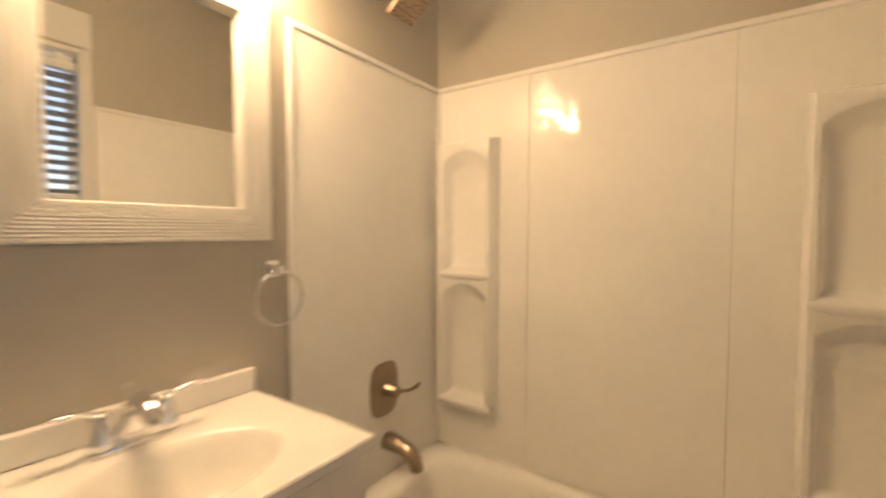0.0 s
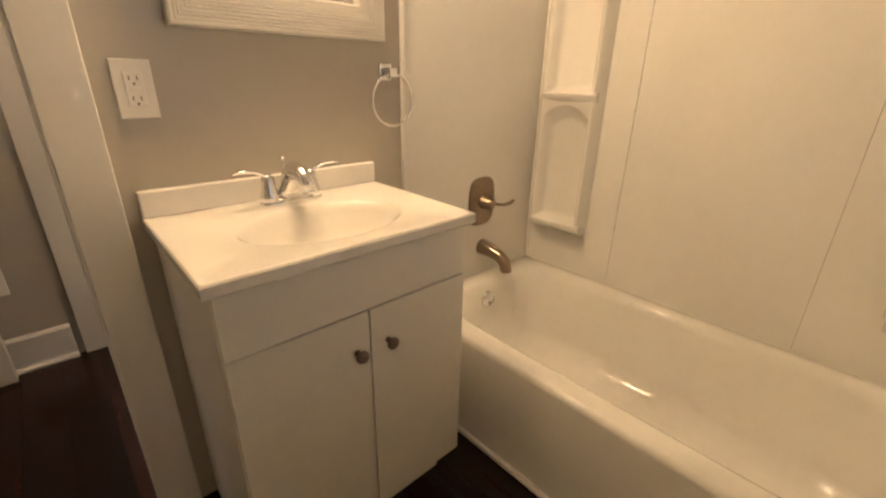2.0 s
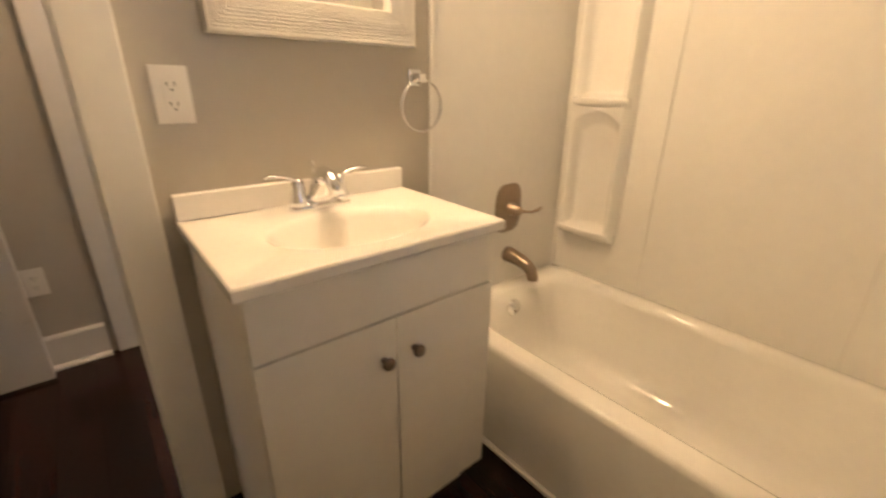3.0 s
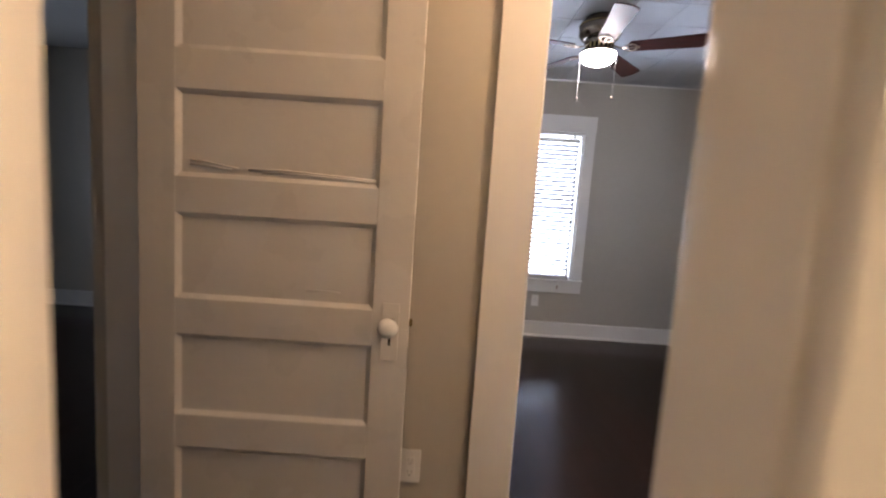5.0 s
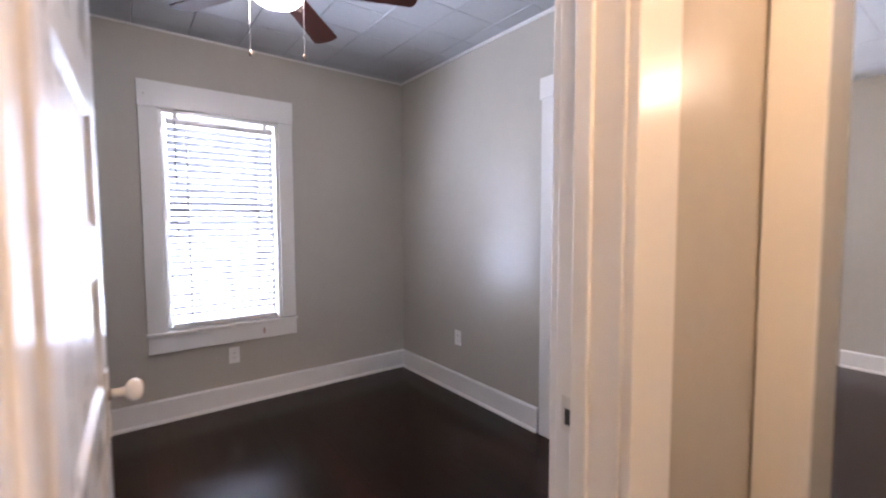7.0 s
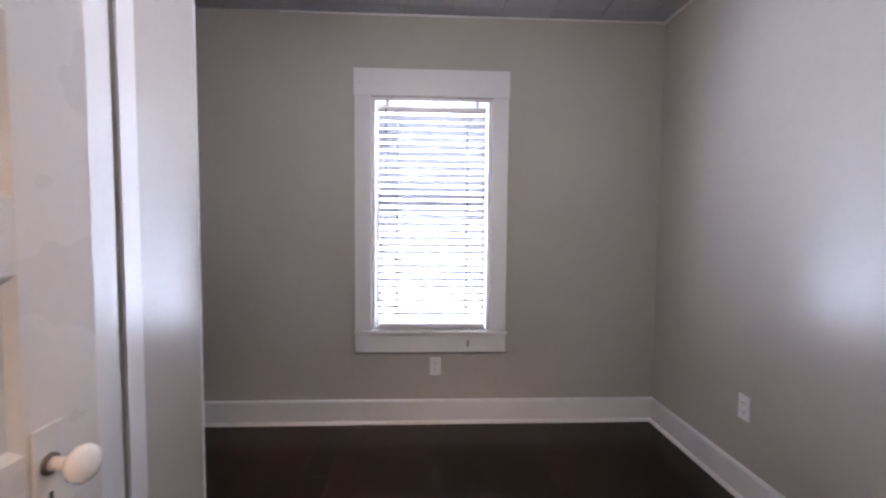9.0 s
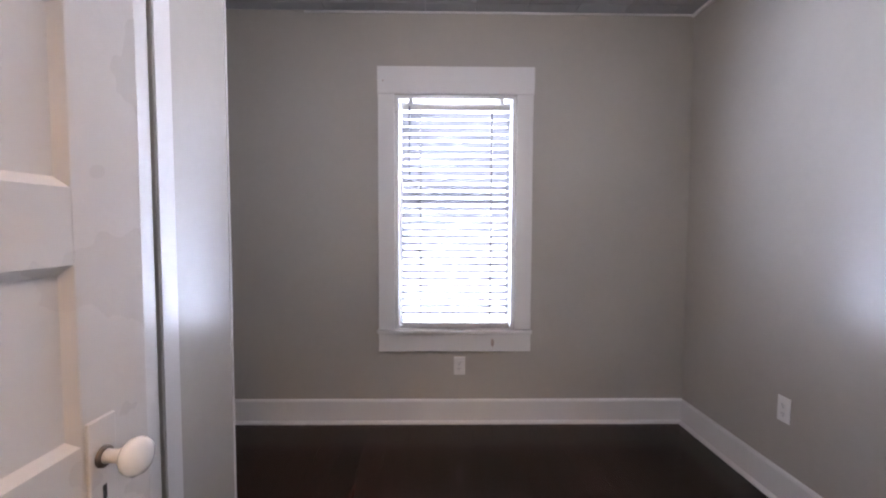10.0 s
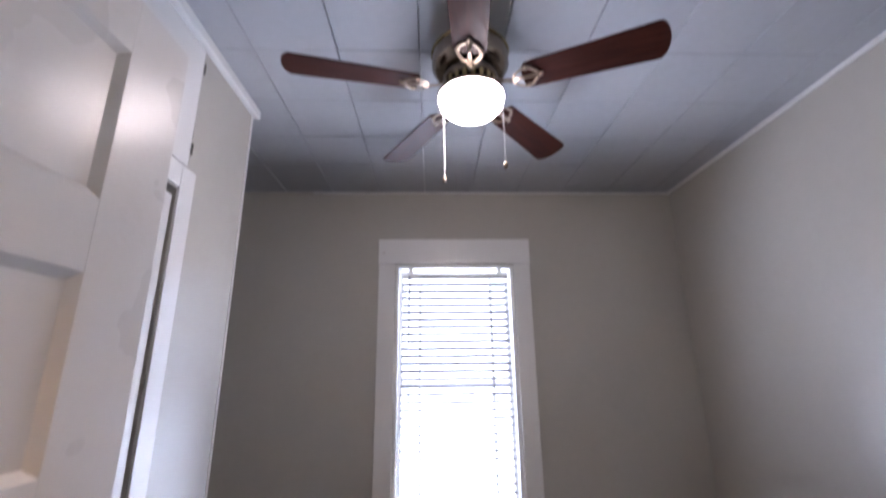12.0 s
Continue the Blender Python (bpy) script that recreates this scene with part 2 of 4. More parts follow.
YH, YB = 1.12, 1.25      # hall face and bedroom face of the wall between
YW, XR = 4.055, 0.605    # window wall and east wall of the bedroom
wall_along_x("wall_bathroom_north", -2.75, 0.12, 0.0, T, [(-2.17, -1.58, 0, 2.05)])
wall_along_y("wall_bathroom_east", -1.64, 0.0, 0.0, T)
wall_along_x("wall_bathroom_south", -2.75, 0.0, -1.64, -1.52, [(-1.512, -0.772, 0.75, 2.12)])
wall_along_y("wall_bathroom_west", -1.52, 0.0, -2.75, -2.63)
wall_along_x("wall_hall_north", -2.75, XR, YH, YB, [(-1.53, -0.75, 0, 2.06)])
wall_along_y("wall_hall_west", T, YH, -2.87, -2.75, [(0.25, 1.115, 0, 2.06)])
setting("wall_hall_stub", boxes(((-0.10, 1.0, 0), (0.14, YH, H))), GREY, "grey painted wall end beside the hall opening")
wall_along_x("wall_bedroom_north", -2.75, XR, YW, YW + T, [(-1.229, -0.484, 0.59, 2.057)])
wall_along_y("wall_bedroom_east", YB, YW, XR, XR + T, [(1.51, 2.31, 0, 2.06)])
wall_along_y("wall_bedroom_west", YB, YW, -2.87, -2.75)
wall_along_x("wall_living_north", XR + T, 3.87, YW, YW + T)
wall_along_y("wall_living_east", -1.64, YW, 3.75, 3.87, [(1.74, 2.56, 0, 2.06), (2.95, 3.93, 0.52, 2.0)])
wall_along_x("wall_living_south", T, 3.87, -1.76, -1.64)
wall_along_x("wall_west_room_north", -6.3, -2.87, YW, YW + T)
wall_along_y("wall_west_room_west", -0.2, YW, -6.3, -6.18, [(1.95, 2.85, 0.6, 2.1)])
wall_along_x("wall_west_room_south", -6.18, -2.87, -0.32, -0.2)
wall_along_y("wall_west_room_east", 1.12, YW, -2.93, -2.87)

setting("ceiling_plain", boxes(((-6.3, -1.76, H + 0.002), (-2.81, YW + T, H + 0.1)), ((-2.81, -1.76, H + 0.002), (3.87, 1.185, H + 0.1)),
                               ((-2.81, 1.185, H + 0.03), (3.87, YW + T, H + 0.1))), CEILPAINT, "flat white painted ceiling", "ceiling")


def tile_ceiling(name, x0, x1, y0, y1, ox, oy, w, l, label, mat):
    """Square fibre tiles with bevelled joints, in one mesh."""
    bm = bmesh.new()
    i0, i1 = math.floor((x0 - ox) / w), math.ceil((x1 - ox) / w)
    j0, j1 = math.floor((y0 - oy) / l), math.ceil((y1 - oy) / l)
    rng = random.Random(4)
    for i in range(i0, i1):
        for j in range(j0, j1):
            a, b = max(x0, ox + i * w), min(x1, ox + (i + 1) * w)
            c, d = max(y0, oy + j * l), min(y1, oy + (j + 1) * l)
            if b - a < 0.01 or d - c < 0.01:
                continue
            z = H + rng.uniform(0, 0.0015)
            gx, gy, cx = 0.0018, 0.0016, 0.002
            lo = [(a + gx + cx, c + gy + cx, z), (b - gx - cx, c + gy + cx, z), (b - gx - cx, d - gy - cx, z), (a + gx + cx, d - gy - cx, z)]
            hi = [(a + gx, c + gy, z + 0.004), (b - gx, c + gy, z + 0.004), (b - gx, d - gy, z + 0.004), (a + gx, d - gy, z + 0.004)]
            up = [(p[0], p[1], H + 0.028) for p in hi]
            r = [[bm.verts.new(p) for p in q] for q in (lo, hi, up)]
            bm.faces.new(r[0])
            for q in (0, 1):
                for s in range(4):
                    bm.faces.new((r[q][s], r[q][(s + 1) % 4], r[q + 1][(s + 1) % 4], r[q + 1][s]))
    setting(name, bm, mat, label, "ceiling")


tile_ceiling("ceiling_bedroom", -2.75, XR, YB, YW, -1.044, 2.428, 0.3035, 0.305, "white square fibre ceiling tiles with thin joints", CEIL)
tile_ceiling("ceiling_living", XR + T, 3.75, 1.185, YW, 0.9, 1.3, 0.61, 0.61, "white square ceiling tiles over the living room", CEILPAINT)
setting("ceiling_moulding_north", boxes(((-1.78, YW - 0.010, H - 0.016), (XR - 0.017, YW - 0.001, H - 0.003)), bev=0.003), WHITE, "thin white moulding along the ceiling edge", "moulding")
setting("ceiling_moulding", boxes(((XR - 0.016, YB, H - 0.022), (XR - 0.001, YW, H)), bev=0.004), WHITE, "thin white moulding along the ceiling edge", "moulding")


def baseboard(name, axis, a, b, at, out, h=0.155):
    """A flat board with a rounded cap and a shoe at the floor; out gives the side it stands on."""
    t, s = 0.018 * out, 0.032 * out
    prof = [(0, 0), (s, 0), (s, 0.008), (s * 0.85, 0.016), (t, 0.022), (t, h - 0.012), (t * 0.7, h - 0.003), (t * 0.3, h), (0, h)]
    loops = [[(e, at + p, z) if axis == "x" else (at + p, e, z) for p, z in prof] for e in (a, b)]
    return setting(name, loft(loops), WHITE, "tall white painted baseboard with a rounded shoe", "baseboard")


baseboard("baseboard_bedroom_north", "x", -2.75, XR, YW - 0.001, -1)
baseboard("baseboard_bedroom_east", "y", 2.452, YW - 0.03, XR - 0.001, -1)
baseboard("baseboard_bedroom_east_short", "y", YB, 1.372, XR - 0.001, -1)
baseboard("baseboard_bedroom_south", "x", -0.60, XR - 0.03, YB + 0.001, 1)
baseboard("baseboard_hall_north", "x", -2.74, -1.692, YH - 0.001, -1)
baseboard("baseboard_hall_north_short", "x", -0.618, -0.14, YH - 0.001, -1)
baseboard("baseboard_stub", "x", -0.09, 0.16, 0.999, -1, 0.18)
baseboard("baseboard_stub_end", "y", 1.0, YH, 0.141, 1, 0.18)
baseboard("baseboard_living_south_of_bedroom", "x", 0.17, XR + T, YH - 0.001, -1)
baseboard("baseboard_living_west", "y", 2.452, YW, XR + T + 0.001, 1)
baseboard("baseboard_living_east", "y", -1.6, 1.60, 3.749, -1)
baseboard("baseboard_living_east_short", "y", 2.70, YW, 3.749, -1)
baseboard("baseboard_living_north", "x", XR + T, 3.72, YW - 0.001, -1)
baseboard("baseboard_west_room_north", "x", -6.17, -2.93, YW - 0.001, -1)
baseboard("baseboard_hall_south", "x", -1.44, 0.1, T + 0.001, 1)
setting("ground", boxes(((-400, -400, -0.6), (400, 400, -0.5))), GRASS, "flat mown lawn around the house", "ground")


def door_frame(name, axis, a, b, f0, f1, top, cw=0.14, stop=0.0, sides=(True, True), label="white painted door casing and jambs"):
    """Jambs, head, stop and casings of a doorway through a wall whose faces are f0 and f1."""
    e = thing(name, (0, 0, 0), label, "door frame", "", "structure")

    def put(nm, p, q, bev=0.003):
        (u0, v0, z0), (u1, v1, z1) = p, q
        if axis == "x":
            part(nm, boxes(((u0, v0, z0), (u1, v1, z1)), bev=bev), WHITE, e)
        else:
            part(nm, boxes(((v0, u0, z0), (v1, u1, z1)), bev=bev), WHITE, e)
    put("jamb", (a - 0.0185, f0 - 0.002, 0), (a, f1 + 0.002, top))
    put("jamb", (b, f0 - 0.002, 0), (b + 0.0185, f1 + 0.002, top))
    put("head_jamb", (a - 0.0185, f0 - 0.002, top), (b + 0.0185, f1 + 0.002, top + 0.008))
    if stop:
        put("stop", (a, stop, 0), (a + 0.012, stop + 0.035, top))
        put("stop", (b - 0.012, stop, 0), (b, stop + 0.035, top))
        put("stop", (a + 0.012, stop, top - 0.012), (b - 0.012, stop + 0.035, top))
    for on, f, s in ((sides[0], f0, -1), (sides[1], f1, 1)):
        if on:
            g0, g1 = f + 0.0025 * s, f + 0.022 * s
            put("casing", (a - 0.006 - cw, g0, 0), (a - 0.006, g1, top + 0.006))
            put("casing", (b + 0.006, g0, 0), (b + 0.006 + cw, g1, top + 0.006))
            put("head_casing", (a - 0.018 - cw, g0, top + 0.006), (b + 0.018 + cw, g1 + 0.004 * s, top + 0.13))
    return e


door_frame("door_frame_bathroom", "x", -2.15, -1.591, 0.0, T, 2.03, cw=0.09)
door_frame("door_frame_bedroom", "x", -1.518, -0.77, YH, YB, 2.04, cw=0.145, stop=1.175)
door_frame("door_frame_living", "y", 1.53, 2.29, XR, XR + T, 2.04, cw=0.14, stop=0.66)
door_frame("door_frame_west", "y", 0.27, 1.095, -2.87, -2.75, 2.04, cw=0.09, sides=(False, False))
door_frame("door_frame_front", "y", 1.76, 2.54, 3.75, 3.87, 2.04, cw=0.125, sides=(True, False))
opening = thing("hall_opening_casing", (0, 0, 0), "white flat casing board at the end of the hall", "door casing", "", "structure")
part("casing", boxes(((-0.121, 0.995, 0), (-0.102, 1.115, H - 0.002)), bev=0.003), WHITE, opening)

# ---- doors ----


def panel_tray(x0, x1, z0, z1, t, dip=0.011, slope=0.014):
    """A sunk flat panel with sloping edges, seen from both faces."""
    bm = bmesh.new()
    for s in (-1, 1):
        y0, y1 = s * t / 2, s * (t / 2 - dip)
        o = [bm.verts.new(p) for p in ((x0, y0, z0), (x1, y0, z0), (x1, y0, z1), (x0, y0, z1))]
        g = slope
        i = [bm.verts.new(p) for p in ((x0 + g, y1, z0 + g), (x1 - g, y1, z0 + g), (x1 - g, y1, z1 - g), (x0 + g, y1, z1 - g))]
        for k in range(4):
            bm.faces.new((o[k], o[(k + 1) % 4], i[(k + 1) % 4], i[k]))
        bm.faces.new(i)
    return bm


def panel_leaf(e, w, h, t, rows, stile=0.11):
    """The stiles, rails and panels of a door leaf; x runs from the hinge."""
    part("stile", boxes(((0, -t / 2, 0), (stile, t / 2, h)), bev=0.002), DOORW, e)
    part("stile", boxes(((w - stile, -t / 2, 0), (w, t / 2, h)), bev=0.002), DOORW, e)
    cuts = [0] + [z for r in rows for z in r] + [h]
    for z0, z1 in zip(cuts[::2], cuts[1::2]):
        part("rail", boxes(((stile, -t / 2, z0), (w - stile, t / 2, z1))), DOORW, e)
    return [part("panel", panel_tray(stile, w - stile, z0, z1, t), DOORW, e) for z0, z1 in rows]


def knob_set(e, x, z, t, side=-1):
    y = side * t / 2
    plate = part("lock_plate", boxes(((x - 0.026, y, z - 0.115), (x + 0.026, y + side * 0.006, z + 0.061)), bev=0.002), DOORW, e, "painted-over lock plate")
    part("keyhole", boxes(((x - 0.004, y + side * 0.0051, z - 0.068), (x + 0.004, y + side * 0.0062, z - 0.045))), DARK, plate)
    part("rosette", turned([(r, y + side * q) for r, q in ((0.017, 0.005), (0.017, 0.009), (0.012, 0.011), (0.0, 0.011))], 24, "y", (x, 0, z)), PEWTER, e, "dull metal rosette", True)
    neck = [(0.011, 0.011), (0.010, 0.022), (0.011, 0.034), (0.013, 0.040)]
    part("knob_neck", turned([(r, y + side * q) for r, q in neck], 24, "y", (x, 0, z)), DOORW, e, "paint-flecked knob neck", True)
    prof = [(0.012, 0.038), (0.019, 0.041), (0.027, 0.049), (0.0295, 0.059), (0.025, 0.069), (0.013, 0.075), (0.0, 0.076)]
    part("knob", turned([(r, y + side * q) for r, q in prof], 28, "y", (x, 0, z)), PORCELAIN, e, "white porcelain knob", True)


ROWS = [(0.214, 0.469), (0.573, 0.831), (0.940, 1.198), (1.301, 1.551), (1.660, 1.915)]
hall_door = thing("hall_door", (-2.700, 1.026, 0.015), "old white five-panel wooden door standing open along the hall wall", "door", "five-panel doors")
leaf = panel_leaf(hall_door, 0.813, 2.02, 0.038, ROWS, 0.110)
knob_set(hall_door, 0.758, 0.905, 0.038)
for k, pts in enumerate((((0.15, 1.350), (0.20, 1.347), (0.25, 1.338), (0.29, 1.333)), ((0.15, 1.338), (0.21, 1.336), (0.27, 1.329)), ((0.32, 1.332), (0.42, 1.336), (0.56, 1.330), (0.70, 1.324)), ((0.36, 1.325), (0.50, 1.327), (0.70, 1.319)))):
    part("paint_sag", tube([(x, -0.0095, z) for x, z in pts], 0.0032, 8, 1.0), DOORW, leaf[3], "sagging old paint ridge", True)
part("paint_sag", tube([(0.50, -0.0085, 0.985), (0.56, -0.009, 0.987), (0.60, -0.0085, 0.984)], 0.0022, 8), DOORW, leaf[2], "old paint ridge", True)
part("latch_bolt", boxes(((0.813, -0.006, 0.895), (0.823, 0.006, 0.915)), bev=0.001), BRASS, hall_door)
bed_door = thing("bedroom_door", (-1.525, 1.332, 0.015), "white five-panel wooden door standing open into the bedroom", "door", "five-panel doors", rz=88.5)
panel_leaf(bed_door, 0.810, 2.02, 0.036, [(0.19, 0.445), (0.545, 0.803), (0.912, 1.180), (1.290, 1.551), (1.660, 1.915)], 0.138)
knob_set(bed_door, 0.704, 0.882, 0.036, -1)
knob_set(bed_door, 0.704, 0.882, 0.036, 1)

front_door = thing("front_door", (3.80, 1.762, 0.012), "white front door with two small panes over flat panels", "door", rz=90)
FR = [(0.22, 0.42), (0.53, 0.73), (0.84, 1.04), (1.12, 1.30)]
panel_leaf(front_door, 0.776, 2.02, 0.04, FR + [(1.36, 1.64), (1.67, 1.93)], 0.11)
for ob in [c for c in front_door.children if c.name.startswith("panel")][-2:]:
    bpy.data.objects.remove(ob)
for z0, z1 in ((1.36, 1.64), (1.67, 1.93)):
    ob = part("pane", boxes(((0.11, -0.003, z0), (0.666, 0.003, z1))), GLASS, front_door, "clear glass pane")
    ob.visible_shadow = False
# ---- windows and blinds ----


def window(name, cx, y, w, z0, z1, m, cw=0.105, label="white wooden sash window with wide flat casing", apron=True):
    """Built facing -y at y; m turns and places it."""
    e = new(name)
    e.matrix_world = m
    tagged(e, label, "window", "", "structure")
    a, b = cx - w / 2, cx + w / 2
    fr = part("window_frame", boxes(((a, y, z0), (a + 0.02, y + T, z1)), ((b - 0.02, y, z0), (b, y + T, z1)), ((a + 0.02, y, z1 - 0.02), (b - 0.02, y + T, z1)), ((a + 0.02, y + 0.03, z0), (b - 0.02, y + T, z0 + 0.025))), WHITE, e)
    mid = (z0 + z1) / 2
    for k, (lo, hi) in enumerate(((z0 + 0.025, mid + 0.011), (mid - 0.011, z1 - 0.02))):
        v = y + 0.068 + 0.022 * k
        sash = part("sash", boxes(((a + 0.02, v, lo), (a + 0.044, v + 0.02, hi)), ((b - 0.044, v, lo), (b - 0.02, v + 0.02, hi)), ((a + 0.044, v, lo), (b - 0.044, v + 0.02, lo + 0.03)), ((a + 0.044, v, hi - 0.022), (b - 0.044, v + 0.02, hi)), bev=0.002), WHITE, e)
        pane = part("pane", boxes(((a + 0.044, v + 0.008, lo + 0.03), (b - 0.044, v + 0.011, hi - 0.022))), GLASS, sash)
        pane.visible_shadow = False
    f = y - 0.002
    part("casing", boxes(((a - cw, f - 0.018, z0 + 0.012), (a - 0.001, f, z1 + 0.002)), bev=0.003), WHITE, e)
    part("casing", boxes(((b + 0.001, f - 0.018, z0 + 0.012), (b + cw, f, z1 + 0.002)), bev=0.003), WHITE, e)
    part("head_casing", boxes(((a - cw - 0.004, f - 0.022, z1 + 0.002), (b + cw + 0.004, f, z1 + 0.166)), bev=0.003), WHITE, e)
    part("parting_bead", boxes(((a - 0.012, f - 0.027, z1 + 0.006), (b + 0.012, f - 0.0222, z1 + 0.02)), bev=0.002), WHITE, e)
    part("window_sill", boxes(((a - cw - 0.008, f - 0.034, z0 - 0.014), (b + cw + 0.008, y + 0.03, z0 + 0.010)), bev=0.005), WHITE, e)
    if apron:
        part("apron", boxes(((a - cw, f - 0.02, z0 - 0.128), (b + cw, f, z0 - 0.0145)), bev=0.003), WHITE, e)
    return e


def slat_bm(w, depth, tilt):
    """One gently crowned slat."""
    prof = [(-1, 0), (-0.5, 0.0032), (0, 0.0042), (0.5, 0.0032), (1, 0), (0.5, 0.0005), (0, 0.0015), (-0.5, 0.0005)]
    c, s = math.cos(tilt), math.sin(tilt)
    loops = [[(x, u * depth / 2 * c - v * s, u * depth / 2 * s + v * c) for u, v in prof] for x in (-w / 2, w / 2)]
    return loft(loops)


def blind(cx, y, w, z0, z1, m, label, pitch=0.0440, tilt=-37, depth=0.051, wand=True):
    """A slatted blind hung inside a window opening."""
    e = new("window_blind")
    e.matrix_world = m @ pose(cx, y, z0)
    tagged(e, label, "blind", "window blinds")
    h = z1 - z0
    part("headrail", boxes(((-w / 2, -0.028, h - 0.075), (w / 2, 0.028, h - 0.04)), bev=0.003), PLASTIC, e)
    for x in (-w * 0.42, w * 0.42):
        part("bracket", boxes(((x - 0.012, -0.02, h - 0.0405), (x + 0.012, 0.02, h - 0.004))), PLASTIC, e)
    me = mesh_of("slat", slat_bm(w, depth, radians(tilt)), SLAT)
    zz, rng = h - 0.105, random.Random(5)
    while zz > 0.06:
        s = new("slat", me)
        s.parent = e
        s.location = (rng.uniform(-0.002, 0.002), 0, zz)
        s.rotation_euler = (radians(rng.uniform(-0.8, 0.8)), radians(rng.uniform(-0.12, 0.12)), 0)
        zz -= pitch
    part("bottom_rail", boxes(((-w / 2, -0.026, 0.012), (w / 2, 0.026, 0.034)), bev=0.004), PLASTIC, e)
    for x in (-w * 0.33, w * 0.33):
        for yy in (-0.0285, 0.0285):
            part("ladder_tape", boxes(((x - 0.0035, yy - 0.0006, 0.03), (x + 0.0035, yy + 0.0006, h - 0.07))), CORD, e)
    if wand:
        part("tilt_wand", tube([(-w * 0.43, -0.047, h - 0.06), (-w * 0.43, -0.05, h - 0.4), (-w * 0.43, -0.048, h - 0.80)], 0.0045, 8), WAND, e)
    return e


ID = Matrix.Identity(4)
bed_window = window("window_bedroom", -0.8565, YW, 0.745, 0.593, 2.057, ID)
KNOT = material("wood_knot_stain", (0.50, 0.40, 0.34), 0.4, vary=0.15, scale=40)
for kx, kz, kw, kh in ((-0.62, 0.522, 0.010, 0.026), (-1.302, 2.135, 0.004, 0.006)):
    part("knot_mark", loft([[(kx + kw * math.cos(q * 0.5236) * g, YW - 0.0225 - 0.0004 * k - (0.002 if kz > 2 else 0), kz + kh * math.sin(q * 0.5236) * g) for q in range(12)] for k, g in ((0, 1.0), (1, 0.9))]), KNOT, bed_window, "brown wood knot showing through the paint")
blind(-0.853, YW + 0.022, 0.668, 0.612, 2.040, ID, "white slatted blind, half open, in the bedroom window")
M_E = pose(3.75, 3.44, 0, 0, 0, -90)
window("window_living", 0, 0, 0.98, 0.52, 2.0, M_E, label="white living room window with flat casing")
blind(0, 0.034, 0.93, 0.545, 1.975, M_E, "white slatted blind in the living room window", tilt=-22, wand=False)
M_S = pose(-1.142, -1.52, 0, 0, 0, 180)
window("window_bathroom", 0, 0, 0.74, 0.75, 2.12, M_S, cw=0.022, label="white bathroom window behind the tub end", apron=False)
blind(0, 0.034, 0.69, 0.78, 2.09, M_S, "white slatted blind in the bathroom window", tilt=-20, wand=False)
M_W = pose(-6.18, 2.4, 0, 0, 0, 90)
window("window_west_room", 0, 0, 0.90, 0.6, 2.1, M_W, label="white window of the side bedroom")

# ---- ceiling fans ----


def blade_bm():
    """A fan blade along +x, rounded at both ends, slightly pitched."""
    out, n = [], 10
    for i in range(n + 1):
        a = -math.pi / 2 + math.pi * i / n
        out.append((0.590 + 0.035 * math.cos(a), 0.070 * math.sin(a) * (1 if abs(math.sin(a)) < 0.99 else 0.97)))
    for i in range(n + 1):
        a = math.pi / 2 + math.pi * i / n
        out.append((0.20 + 0.02 * math.cos(a), 0.052 * math.sin(a)))
    c, s = math.cos(radians(-12)), math.sin(radians(-12))
    bm = loft([[(x, y * c - z * s, y * s + z * c) for x, y in out] for z in (-0.003, 0.003)])
    bmesh.ops.bevel(bm, geom=[e for e in bm.edges if len(e.link_faces) == 2 and e.calc_face_angle(0) > 1.2], offset=0.0015, segments=1, affect="EDGES")
    return bm


def iron_bm():
    """A pierced blade holder: a stem, two bowed arms, a tongue and three screw bosses."""
    bms = [tube([(0.078, 0, 0.022), (0.11, 0, 0.002), (0.15, 0, -0.010)], [0.013, 0.010, 0.012], 12, 0.4),
           tube([(0.15, 0, -0.010), (0.19, 0, -0.009), (0.245, 0, -0.008)], [0.010, 0.006, 0.008], 10, 0.5)]
    for k in (-1, 1):
        bms.append(tube([(0.148, 0, -0.010), (0.160, k * 0.022, -0.010), (0.185, k * 0.037, -0.009), (0.212, k * 0.034, -0.009), (0.228, k * 0.016, -0.008), (0.236, 0, -0.008)], 0.0055, 10, 0.6))
        bms.append(turned([(0.0, -0.014), (0.007, -0.012), (0.008, -0.007), (0.0, -0.006)], 12, "z", (0.198, k * 0.037, 0)))
    bms.append(turned([(0.0, -0.014), (0.007, -0.012), (0.008, -0.007), (0.0, -0.006)], 12, "z", (0.243, 0, 0)))
    bm = joined(bms)
    bmesh.ops.transform(bm, matrix=Matrix.Rotation(radians(-12), 4, "X"), verts=bm.verts)
    return bm


